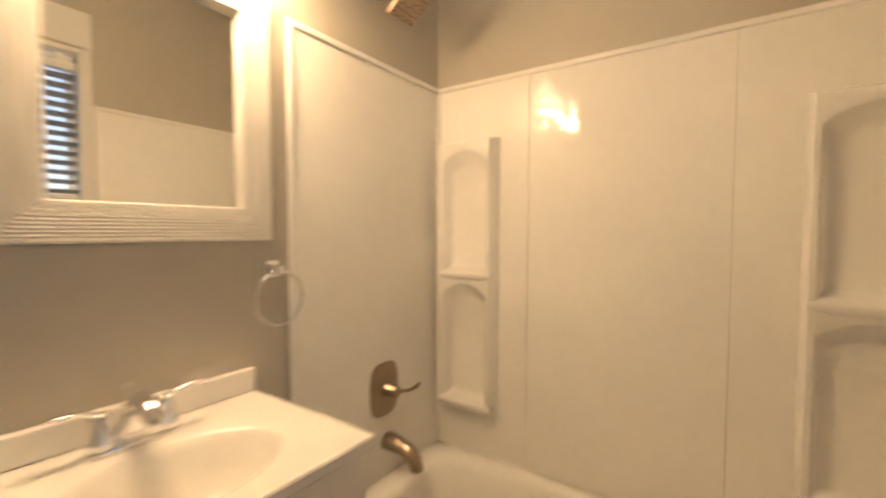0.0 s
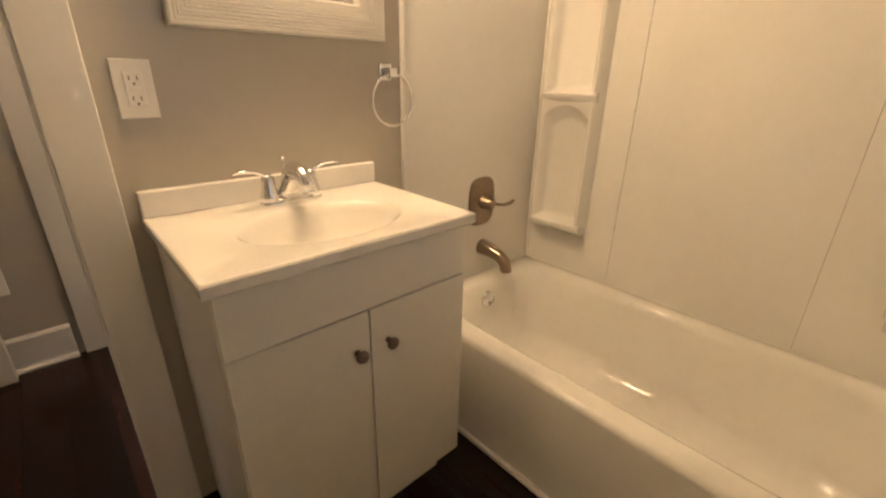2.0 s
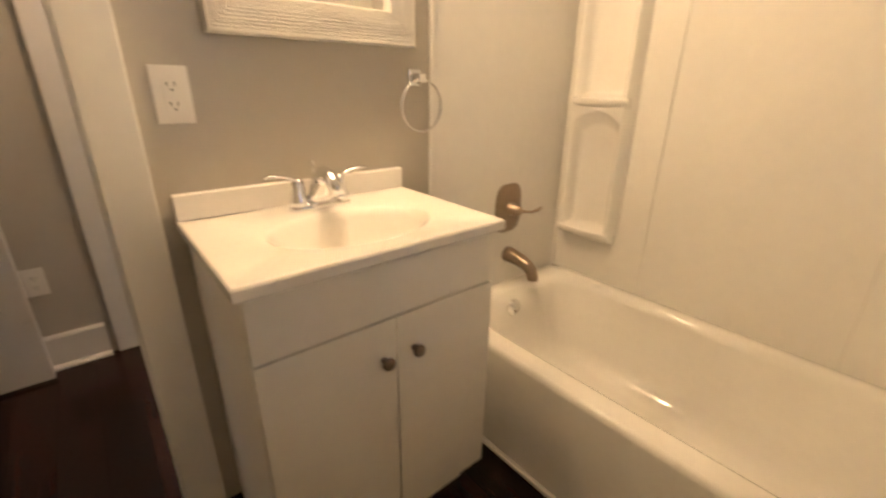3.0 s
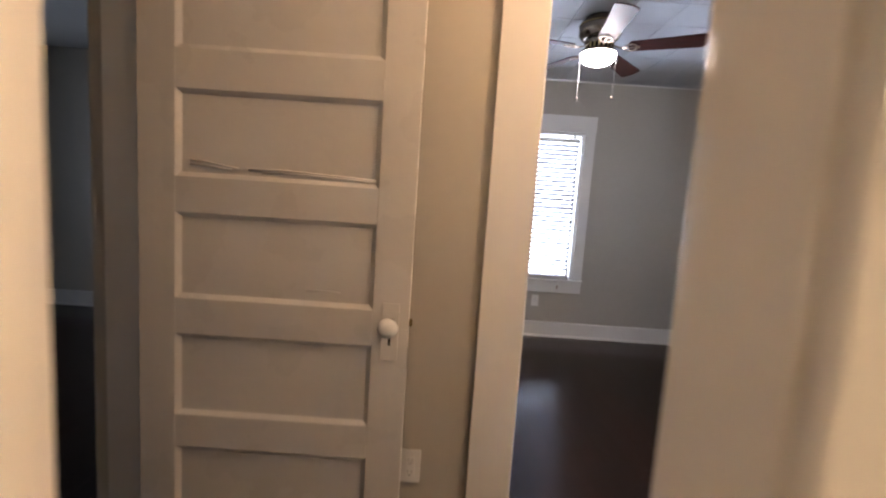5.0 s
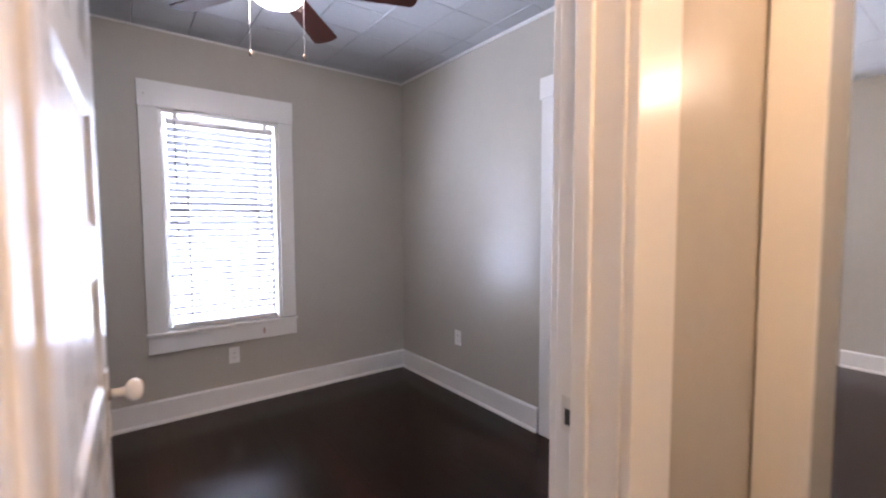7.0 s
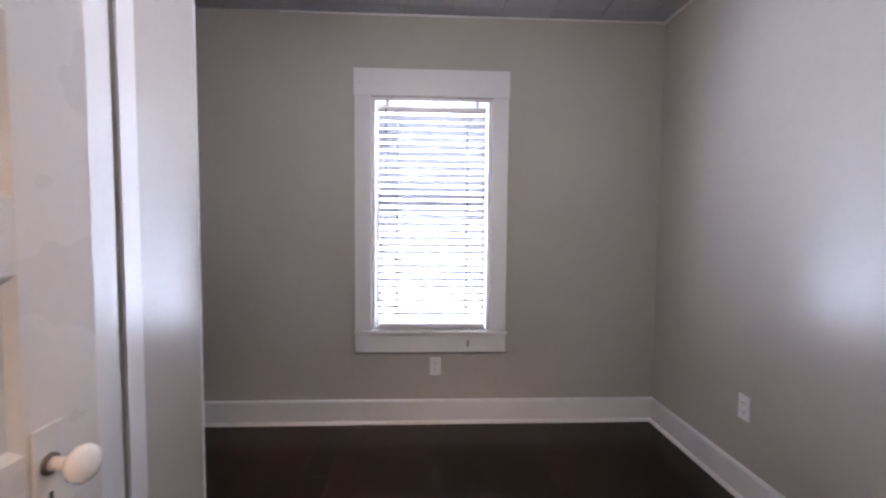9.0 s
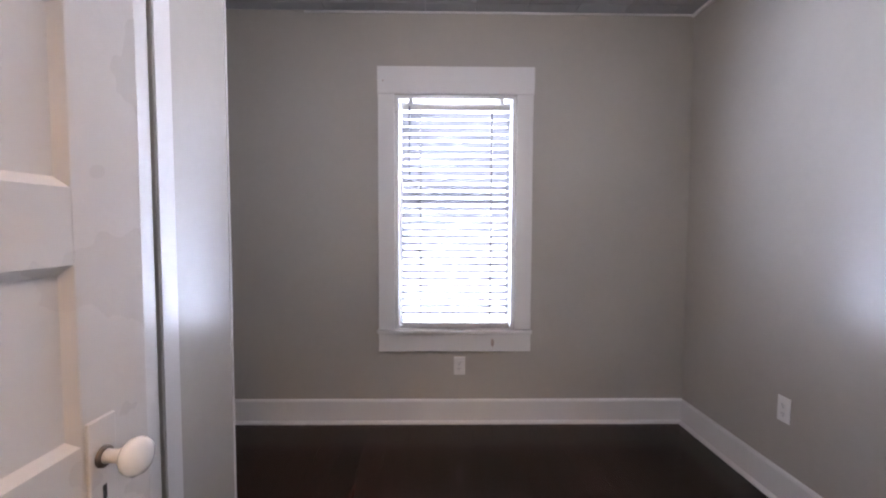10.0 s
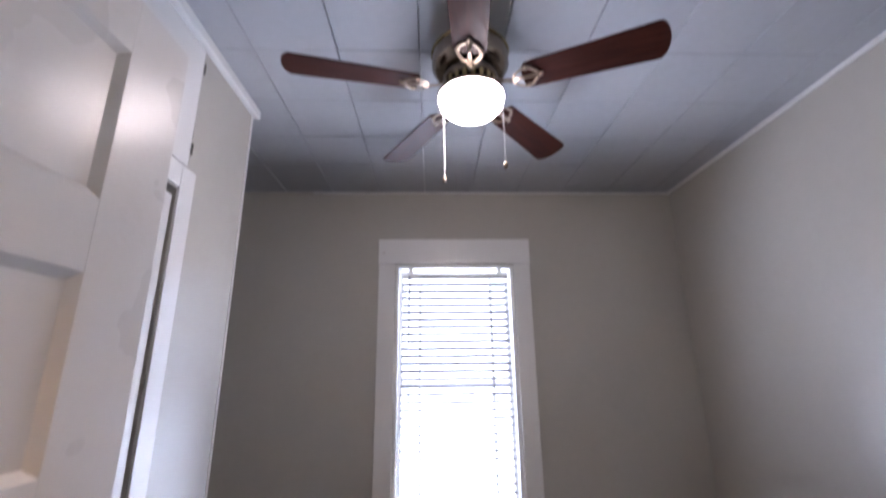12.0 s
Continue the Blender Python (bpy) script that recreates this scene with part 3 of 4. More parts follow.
def ceiling_fan(loc, turn, label, lit=BOWL):
    e = thing("ceiling_fan", loc, label, "ceiling fan", "ceiling fans")
    part("canopy", turned([(0.0, 0), (0.10, 0), (0.102, -0.012), (0.125, -0.03), (0.135, -0.05), (0.135, -0.105), (0.118, -0.13), (0.10, -0.14), (0.0, -0.14)], 40), BRONZE, e, "aged bronze motor housing", True)
    part("vent_band", ring_mesh(0.134, 0.005, "z", (0, 0, -0.052)), BRASS, e, "", True)
    part("hub", turned([(0.0, -0.14), (0.092, -0.14), (0.098, -0.152), (0.092, -0.17), (0.075, -0.178), (0.0, -0.178)], 40), BRONZE, e, "", True)
    bm = bmesh.new()
    for k in range(20):
        a = 2 * math.pi * k / 20
        m = Matrix.Rotation(a, 4, "Z") @ Matrix.Translation((0.088, 0, -0.185))
        made = bmesh.ops.create_cube(bm, size=1, matrix=m @ Matrix.Diagonal((0.006, 0.013, 0.03, 1)))["verts"]
    part("gilt_collar", bm, BRASS, e, "pierced gilded collar")
    part("fitter", turned([(0.0, -0.178), (0.072, -0.178), (0.080, -0.20), (0.112, -0.212), (0.118, -0.222), (0.112, -0.228), (0.0, -0.228)], 40), BRONZE, e, "", True)
    part("light_bowl", turned([(0.0, -0.229), (0.113, -0.229), (0.114, -0.236), (0.108, -0.256), (0.090, -0.276), (0.058, -0.290), (0.025, -0.296), (0.0, -0.297)], 40), lit, e, "lit frosted glass bowl", True)
    bl, iron = mesh_of("blade", blade_bm(), CHERRY), None
    for k in range(5):
        a = radians(turn + 72 * k)
        b = new("blade", bl)
        b.parent = e
        b.matrix_local = Matrix.Translation((0, 0, -0.192)) @ Matrix.Rotation(a, 4, "Z")
        tagged(b, "dark cherry wood blade")
        if iron is None:
            iron = mesh_of("blade_iron", iron_bm(), NICKEL)
            iron.shade_smooth()
        i = new("blade_iron", iron)
        i.parent = b
    for x, y, l in ((-0.092, 0.087, 0.268), (0.098, -0.056, 0.285)):
        chain = part("pull_chain", tube([(x, y, -0.215), (x, y, -0.215 - l)], 0.0013, 8), CORD, e)
        part("chain_pendant", turned([(0.0, 0.012), (0.006, 0.010), (0.008, 0), (0.006, -0.012), (0.0, -0.014)], 14, "z", (x, y, -0.225 - l)), PEWTER, chain, "", True)
    return e


ceiling_fan((-0.865, 2.69, H - 0.001), 48, "bronze flush ceiling fan with five cherry blades and lit bowl")
ceiling_fan((2.0, 2.85, H - 0.001), 20, "bronze ceiling fan with lit bowl in the living room")


def dome_lamp(loc, label):
    """A flush ceiling lamp: a bronze pan under a frosted dome with a finial."""
    e = thing("ceiling_lamp", loc, label, "ceiling lamp", "dome ceiling lamps")
    part("base", turned([(0.0, 0), (0.12, 0), (0.125, -0.02), (0.118, -0.03), (0.0, -0.03)], 36), BRONZE, e, "", True)
    part("dome", turned([(0.0, -0.031), (0.115, -0.031), (0.110, -0.06), (0.085, -0.09), (0.045, -0.108), (0.0, -0.113)], 36), SHADE, e, "lit frosted dome", True)
    part("finial", turned([(0.0, -0.112), (0.008, -0.114), (0.010, -0.120), (0.006, -0.128), (0.0, -0.130)], 16), BRONZE, e, "", True)


dome_lamp((-1.0, 0.56, H + 0.001), "small lit frosted dome lamp on the hall ceiling")
dome_lamp((2.05, -0.32, H + 0.001), "lit frosted dome lamp on the living room ceiling")

# ---- bathroom: tub and surround ----


def sq_loop(cx, cy, hx, hy, z, power, n=72):
    """A ring between an ellipse and a rectangle."""
    out = []
    for i in range(n):
        a = 2 * math.pi * (i + 0.5) / n
        c, s = math.cos(a), math.sin(a)
        k = (abs(c) ** power + abs(s) ** power) ** (-1 / power)
        out.append((cx + hx * k * c, cy + hy * k * s, z))
    return out


tub = thing("bathtub", (-0.37, -0.76, 0), "glossy white enamelled bathtub set in the alcove", "bathtub")
TX, TY, RZ = 0.365, 0.757, 0.385
loops = [sq_loop(0, 0, TX, TY, 0.0, 60), sq_loop(0, 0, TX, TY, RZ - 0.022, 60), sq_loop(0, 0, TX - 0.004, TY - 0.004, RZ - 0.008, 50), sq_loop(0, 0, TX - 0.014, TY - 0.014, RZ, 40),
         sq_loop(0.005, 0, TX - 0.062, TY - 0.075, RZ + 0.002, 9), sq_loop(0.005, 0, TX - 0.078, TY - 0.092, RZ - 0.006, 7.5), sq_loop(0.005, 0, TX - 0.088, TY - 0.105, RZ - 0.03, 6.5),
         sq_loop(0.005, 0.005, TX - 0.105, TY - 0.13, 0.24, 5.5), sq_loop(0.005, 0.012, TX - 0.125, TY - 0.17, 0.12, 5), sq_loop(0.005, 0.018, TX - 0.150, TY - 0.21, 0.075, 4.5), sq_loop(0.005, 0.02, TX - 0.20, TY - 0.28, 0.058, 4)]
shell = part("shell", loft(loops), ENAMEL, tub, "", True)
shell.data.set_sharp_from_angle(angle=radians(50))
part("overflow_plate", turned([(0.0, 0.648), (0.036, 0.648), (0.036, 0.640), (0.030, 0.634), (0.0, 0.633)], 32, "y", (-0.025, 0, 0.322)), CHROME, tub, "round chrome overflow plate", True)
part("overflow_screw", turned([(0.0, 0.634), (0.005, 0.634), (0.005, 0.6305), (0.0, 0.630)], 12, "y", (-0.025, 0, 0.310)), PEWTER, tub)
part("drain", turned([(0.0, 0.0595), (0.03, 0.0595), (0.03, 0.063), (0.0, 0.064)], 28, "z", (0.03, 0.42, 0)), CHROME, tub, "", True)
part("floor_trim", boxes(((-TX - 0.016, -TY, 0.0005), (-TX - 0.0005, TY - 0.0, 0.018)), bev=0.004), WHITE, tub, "white quarter-round strip at the floor")

SZ0, SZ1 = 0.376, 1.854
surround = thing("tub_surround", (0, 0, 0), "glossy white acrylic panels around the tub", "tub surround", "", "structure")
part("panel", boxes(((-0.725, -0.0075, SZ0), (-0.0085, -0.0015, SZ1)), bev=0.001), ACRYL, surround)
part("panel", boxes(((-0.725, -1.5185, SZ0), (-0.0085, -1.5125, SZ1)), bev=0.001), ACRYL, surround)
part("panel", boxes(((-0.0085, -0.4135, SZ0), (-0.0015, -0.008, SZ1)), bev=0.001), ACRYL, surround)
part("panel", boxes(((-0.0060, -1.0400, SZ0), (-0.0015, -0.4145, SZ1)), bev=0.001), ACRYL, surround)
part("panel", boxes(((-0.0085, -1.5120, SZ0), (-0.0015, -1.0410, SZ1)), bev=0.001), ACRYL, surround)
for p, q in (((-0.742, -0.016, SZ0), (-0.722, -0.0016, SZ1 + 0.016)), ((-0.722, -0.016, SZ1 - 0.004), (-0.014, -0.0016, SZ1 + 0.016)), ((-0.016, -1.504, SZ1 - 0.004), (-0.0016, -0.0016, SZ1 + 0.016)),
             ((-0.742, -1.5184, SZ0), (-0.722, -1.504, SZ1 + 0.016)), ((-0.722, -1.5184, SZ1 - 0.004), (-0.0016, -1.504, SZ1 + 0.016)), ((-0.022, -0.020, SZ0), (-0.0088, -0.0078, SZ1 - 0.005)), ((-0.022, -1.5122, SZ0), (-0.0088, -1.500, SZ1 - 0.005))):
    part("trim", boxes((p, q), bev=0.005), ACRYL, surround)


def arch(y0, y1, z0, z1, rise, x, n=14):
    """An outline with a bowed head and a straight foot, at depth x."""
    pts = []
    for i in range(n + 1):
        f = i / n
        pts.append((x, y0 + f * (y1 - y0), z1 - rise * (2 * f - 1) ** 2))
    for i in range(n + 1):
        f = i / n
        pts.append((x, y1 - f * (y1 - y0), z0))
    return pts


def rect_like(y0, y1, z0, z1, x, n=14):
    return [(x, y0 + i / n * (y1 - y0), z1) for i in range(n + 1)] + [(x, y1 - i / n * (y1 - y0), z0) for i in range(n + 1)]


def caddy(y0, y1, z0, z1):
    """A moulded column of two arched niches with bowed shelves."""
    e = thing("shelf_column", (0, 0, 0), "moulded white acrylic shelf column with two arched niches", "shower shelf", "shower shelf columns")
    ya, yb = sorted((y0, y1))
    f, zm = -0.062, z0 + 0.535
    cells = [(z0 + 0.05, zm + 0.03), (zm + 0.03, z1)]
    bm = bmesh.new()
    for lo, hi in cells:
        up, head = (0.012, 0.040) if hi == z1 else (0, 0.034)
        rings = [rect_like(ya, yb, lo, hi, -0.0088), rect_like(ya + 0.013, yb - 0.007, lo, hi - up * 0.6, f + 0.010), rect_like(ya + 0.021, yb - 0.012, lo, hi - up, f),
                 arch(ya + 0.029, yb - 0.022, lo + 0.004, hi - head, 0.046, f), arch(ya + 0.034, yb - 0.028, lo + 0.012, hi - head - 0.008, 0.046, f + 0.006),
                 arch(ya + 0.040, yb - 0.038, lo + 0.020, hi - head - 0.045, 0.042, -0.022), arch(ya + 0.050, yb - 0.050, lo + 0.040, hi - head - 0.064, 0.038, -0.0105)]
        vs = [[bm.verts.new(p) for p in r] for r in rings]
        n = len(vs[0])
        for a, b in zip(vs, vs[1:]):
            for i in range(n):
                bm.faces.new((a[i], a[(i + 1) % n], b[(i + 1) % n], b[i]))
        bm.faces.new(vs[-1])
    body = part("niche_column", bm, ACRYL, e, "", True)
    body.data.set_sharp_from_angle(angle=radians(48))
    for lo in (z0 + 0.05, zm + 0.03):
        rings = []
        for dz, k in ((-0.036, 0.3), (-0.028, 0.72), (-0.014, 0.95), (0.0, 1.0), (0.006, 0.985), (0.009, 0.93)):
            ring = []
            for i in range(17):
                g = i / 16
                ring.append((-0.009 - k * (0.054 + 0.014 * (1 - (2 * g - 1) ** 4)), ya + 0.010 + g * (yb - ya - 0.020), lo + dz))
            ring += [(-0.009, yb - 0.010, lo + dz), (-0.009, ya + 0.010, lo + dz)]
            rings.append(ring)
        s = part("shelf", loft(rings), ACRYL, e, "bowed shelf with a rounded lip", True)
        s.data.set_sharp_from_angle(angle=radians(55))
    return e


caddy(-0.297, -0.040, 0.545, 1.64)
caddy(-1.485, -1.195, 0.53, 1.64)

valve = thing("shower_valve", (-0.348, -0.0078, 0.704), "brushed nickel shower valve on a rounded square plate", "shower valve")
part("escutcheon", loft([[(x, y, z) for x, z, y in [(p[0], p[1], q) for p in sq_loop(0, 0, hx, hz, 0, 3.4, 48)]] for hx, hz, q in ((0.072, 0.098, 0), (0.072, 0.098, -0.004), (0.066, 0.092, -0.010), (0.03, 0.04, -0.015))]), NICKEL, valve, "", True)
part("hub", turned([(0.028, -0.012), (0.028, -0.02), (0.022, -0.026), (0.021, -0.058), (0.015, -0.066), (0.0, -0.067)], 28, "y"), NICKEL, valve, "", True)
part("lever", tube([(0, -0.05, 0), (0.03, -0.056, -0.006), (0.07, -0.062, -0.014), (0.105, -0.064, -0.012), (0.128, -0.064, -0.004)], [0.010, 0.009, 0.008, 0.009, 0.007], 14, 0.7), NICKEL, valve, "", True)
spout = thing("tub_spout", (-0.330, -0.0078, 0.505), "brushed nickel tub spout curving down", "tub spout")
part("body", tube([(0, 0, 0), (0, -0.02, 0), (0, -0.06, -0.004), (0, -0.10, -0.014), (0, -0.128, -0.032), (0, -0.138, -0.058), (0, -0.139, -0.068)], [0.033, 0.031, 0.028, 0.026, 0.025, 0.023, 0.022], 20), NICKEL, spout, "", True)
head = thing("shower", (-0.375, -0.0005, 2.11), "square brushed nickel shower head on a bent arm", "shower head")
part("flange", turned([(0.0, 0), (0.032, 0), (0.030, -0.008), (0.012, -0.014), (0.0, -0.014)], 28, "y"), NICKEL, head, "", True)
part("arm", tube([(0, -0.008, 0), (0, -0.06, 0.005), (0, -0.10, -0.015), (0, -0.125, -0.045)], 0.0095, 14), NICKEL, head, "", True)
bm = boxes(((-0.062, -0.062, -0.012), (0.062, 0.062, 0.006)), ((-0.022, -0.022, 0.006), (0.022, 0.022, 0.03)), bev=0.005)
bmesh.ops.transform(bm, matrix=pose(0, -0.150, -0.085, -38, 0, 0), verts=bm.verts)
face = part("spray_face", bm, NICKEL, head, "square spray face")
bm = bmesh.new()
for i in range(6):
    for j in range(6):
        m = pose(0, -0.150, -0.085, -38, 0, 0) @ Matrix.Translation((-0.048 + i * 0.0192 + 0.004 * math.sin(5 * j + i), -0.048 + j * 0.0192 + 0.004 * math.cos(3 * i + 2 * j), -0.0125))
        bmesh.ops.create_cone(bm, cap_ends=True, segments=8, radius1=0.0034, radius2=0.0034, depth=0.003, matrix=m)
part("nozzles", bm, DARK, face, "dark rubber nozzles")

# ---- bathroom: vanity ----
VX0, VX1, VY = -1.452, -0.868, -0.432
vanity = thing("vanity_cabinet", (0, 0, 0), "white two-door vanity cabinet below the sink top", "vanity")
part("side_panel", boxes(((VX0, VY + 0.018, 0), (VX0 + 0.016, -0.004, 0.832)), bev=0.001), LAMINATE, vanity)
part("side_panel", boxes(((VX1 - 0.016, VY + 0.018, 0.10), (VX1, -0.004, 0.832)), ((VX1 - 0.016, VY + 0.075, 0), (VX1, -0.004, 0.10))), LAMINATE, vanity)
part("back_panel", boxes(((VX0 + 0.016, -0.012, 0.08), (VX1 - 0.016, -0.005, 0.832))), LAMINATE, vanity)
part("cabinet_floor", boxes(((VX0 + 0.016, VY + 0.02, 0.10), (VX1 - 0.016, -0.012, 0.116))), LAMINATE, vanity)
part("toe_kick", boxes(((VX0 + 0.016, VY + 0.062, 0.0), (VX1 - 0.03, VY + 0.075, 0.099))), LAMINATE, vanity)
part("false_front", boxes(((VX0 + 0.001, VY, 0.700), (VX1 - 0.001, VY + 0.017, 0.832)), bev=0.0015), LAMINATE, vanity, "plain drawer-front panel")
for x0, x1, kx in ((VX0 + 0.001, -1.1600, -1.192), (-1.1565, VX1 - 0.001, -1.112)):
    d = part("door", boxes(((x0, VY, 0.105), (x1, VY + 0.017, 0.6955)), bev=0.0018), LAMINATE, vanity, "flat slab door")
    part("knob", turned([(0.007, VY), (0.006, VY - 0.010), (0.010, VY - 0.013), (0.0145, VY - 0.018), (0.0145, VY - 0.023), (0.010, VY - 0.028), (0.0, VY - 0.0285)], 24, "y", (kx, 0, 0.602)), PEWTER, d, "round pewter knob", True)

CX0, CX1, CY, CZ = -1.468, -0.857, -0.452, 0.860
top = thing("sink_basin", (0, 0, 0), "white cultured marble sink top with an oval basin", "sink")


def rect_ring(x0, x1, y0, y1, z, n=72):
    """Points on a rectangle, at the angles of an ellipse about its centre."""
    out, cx, cy = [], (-1.155), (-0.262)
    for i in range(n):
        a = 2 * math.pi * (i + 0.5) / n
        c, s = math.cos(a), math.sin(a)
        k = min(((x1 - cx) if c > 0 else (x0 - cx)) / c if abs(c) > 1e-6 else 9, ((y1 - cy) if s > 0 else (y0 - cy)) / s if abs(s) > 1e-6 else 9)
        out.append([cx + k * c, cy + k * s, z])
    for tx in (x0, x1):
        for ty in (y0, y1):
            near = min(out, key=lambda p: (p[0] - tx) ** 2 + (p[1] - ty) ** 2)
            near[0], near[1] = tx, ty
    return out


def oval(rx, ry, z, dx=0.0, dy=0.0, n=72):
    return [(-1.155 + dx + rx * math.cos(2 * math.pi * (i + 0.5) / n), -0.262 + dy + ry * math.sin(2 * math.pi * (i + 0.5) / n), z) for i in range(n)]


loops = [rect_ring(CX0 + 0.004, CX1 - 0.004, CY + 0.004, -0.0035, CZ - 0.027), rect_ring(CX0, CX1, CY, -0.0035, CZ - 0.022), rect_ring(CX0, CX1, CY, -0.0035, CZ - 0.003), rect_ring(CX0 + 0.003, CX1 - 0.003, CY + 0.003, -0.0036, CZ + 0.001),
         rect_ring(CX0 + 0.012, CX1 - 0.012, CY + 0.012, -0.0037, CZ + 0.0012), rect_ring(CX0 + 0.017, CX1 - 0.017, CY + 0.017, -0.0038, CZ - 0.0012),
         oval(0.198, 0.134, CZ - 0.0012), oval(0.188, 0.125, CZ - 0.006), oval(0.176, 0.114, CZ - 0.022), oval(0.155, 0.097, CZ - 0.055), oval(0.120, 0.073, CZ - 0.092), oval(0.070, 0.045, CZ - 0.112), oval(0.022, 0.022, CZ - 0.117)]
slab = part("countertop", loft(loops, cap=(False, True)), MARBLE, top, "", True)
slab.data.set_sharp_from_angle(angle=radians(35))
part("backsplash", boxes(((CX0 + 0.001, -0.0235, CZ), (CX1 - 0.001, -0.0032, 0.921)), bev=0.004), MARBLE, top)
part("drain", turned([(0.0, CZ - 0.1165), (0.021, CZ - 0.1165), (0.021, CZ - 0.113), (0.0, CZ - 0.112)], 24, "z", (-1.155, -0.262, 0)), CHROME, top, "", True)

faucet = thing("basin_faucet", (-1.152, -0.082, CZ), "polished chrome two-handle faucet behind the basin", "faucet")
part("base", loft([[(p[0], p[1], z) for p in sq_loop(0, 0, hx, hy, 0, 3, 48)] for hx, hy, z in ((0.080, 0.028, -0.001), (0.080, 0.028, 0.008), (0.076, 0.024, 0.016), (0.06, 0.018, 0.019))]), CHROME, faucet, "", True)
part("spout", tube([(0, 0.006, 0.012), (0, 0.004, 0.045), (0, -0.008, 0.072), (0, -0.035, 0.088), (0, -0.070, 0.084), (0, -0.098, 0.066), (0, -0.106, 0.050)], [0.027, 0.024, 0.022, 0.021, 0.019, 0.016, 0.014], 20), CHROME, faucet, "", True)
part("skirt", loft([[(p[0], p[1] + y, z) for p in sq_loop(0, 0, hx, hy, 0, 2.4, 32)] for hx, hy, y, z in ((0.042, 0.026, 0, 0.014), (0.034, 0.024, -0.004, 0.035), (0.022, 0.022, -0.010, 0.062), (0.014, 0.016, -0.016, 0.078))]), CHROME, faucet, "", True)
part("lift_rod", tube([(0, 0.030, 0.01), (0, 0.030, 0.10)], 0.0026, 8), CHROME, faucet, "", True)
part("lift_knob", turned([(0.0, 0.098), (0.005, 0.100), (0.0065, 0.106), (0.005, 0.113), (0.0, 0.115)], 14, "z", (0, 0.030, 0)), CHROME, faucet, "", True)
for s in (-1, 1):
    h = part("handle", turned([(0.0, 0.012), (0.025, 0.012), (0.023, 0.024), (0.018, 0.040), (0.016, 0.058), (0.015, 0.070), (0.009, 0.078), (0.0, 0.080)], 24, "z", (s * 0.055, 0, 0)), CHROME, faucet, "", True)
    part("lever", tube([(s * 0.052, 0, 0.066), (s * 0.068, -0.002, 0.079), (s * 0.090, -0.004, 0.088), (s * 0.118, -0.006, 0.091), (s * 0.135, -0.007, 0.089)], [0.011, 0.010, 0.0095, 0.010, 0.006], 14, 0.5), CHROME, h, "", True)

# ---- bathroom: wall things ----
mirror = thing("wall_mirror", (-1.0755, -0.0025, 1.575), "mirror in a wide white-washed wooden frame", "mirror")
MW, MH, FW = 0.267, 0.322, 0.082


def mitred(o):
    """One rail of a picture frame, on the side o of the frame, with mitred ends."""
    prof = [(0, 0), (0, -0.026), (0.004, -0.030)]
    for k in range(6):
        u = 0.008 + 0.0075 * k
        prof += [(u, -0.030), (u + 0.0015, -0.0291), (u + 0.0035, -0.0291), (u + 0.005, -0.030)]
    prof += [(FW - 0.003, -0.030), (FW, -0.027), (FW, 0)]
    loops = []
    for u, y in prof:
        hx, hz = MW - u, MH - u
        loops.append({"top": [(-hx, y, hz), (hx, y, hz)], "bottom": [(-hx, y, -hz), (hx, y, -hz)], "left": [(-hx, y, -hz), (-hx, y, hz)], "right": [(hx, y, -hz), (hx, y, hz)]}[o])
    return loft([[l[e] for l in loops] for e in (0, 1)])


for o in ("top", "bottom", "left", "right"):
    part("frame_rail", mitred(o), CREAMWOOD_H if o in ("top", "bottom") else CREAMWOOD, mirror)
part("mirror_glass", boxes(((-MW + FW - 0.006, -0.012, -MH + FW - 0.006), (MW - FW + 0.006, -0.008, MH - FW + 0.006))), MIRROR, mirror, "silvered mirror glass")

lamp = thing("vanity_light", (-1.07, -0.001, 2.06), "three-shade vanity light bar above the mirror", "wall lamp")
part("back_plate", boxes(((-0.24, -0.022, 0.03), (0.24, 0, 0.09)), bev=0.006), NICKEL, lamp)
for x in (-0.16, 0, 0.16):
    part("arm", tube([(x, -0.02, 0.06), (x, -0.08, 0.075), (x, -0.122, 0.072), (x, -0.124, 0.06)], 0.008, 12), NICKEL, lamp, "", True)
    part("shade", turned([(0.020, 0.06), (0.030, 0.056), (0.044, 0.03), (0.056, -0.03), (0.062, -0.07), (0.060, -0.07), (0.054, -0.03), (0.042, 0.028), (0.028, 0.052), (0.018, 0.056)], 28, "z", (x, -0.124, 0)), SHADE, lamp, "lit frosted glass shade", True)

ring = thing("towel_ring", (-0.798, 0, 1.175), "chrome towel ring hanging on the wall", "towel ring")
part("post", boxes(((-0.020, -0.012, -0.024), (0.020, -0.001, 0.024)), ((-0.013, -0.052, -0.014), (0.013, -0.012, 0.012)), bev=0.003), CHROME, ring)
part("ring", ring_mesh(0.072, 0.0035, "y", (0, -0.045, -0.078)), CHROME, ring, "", True)


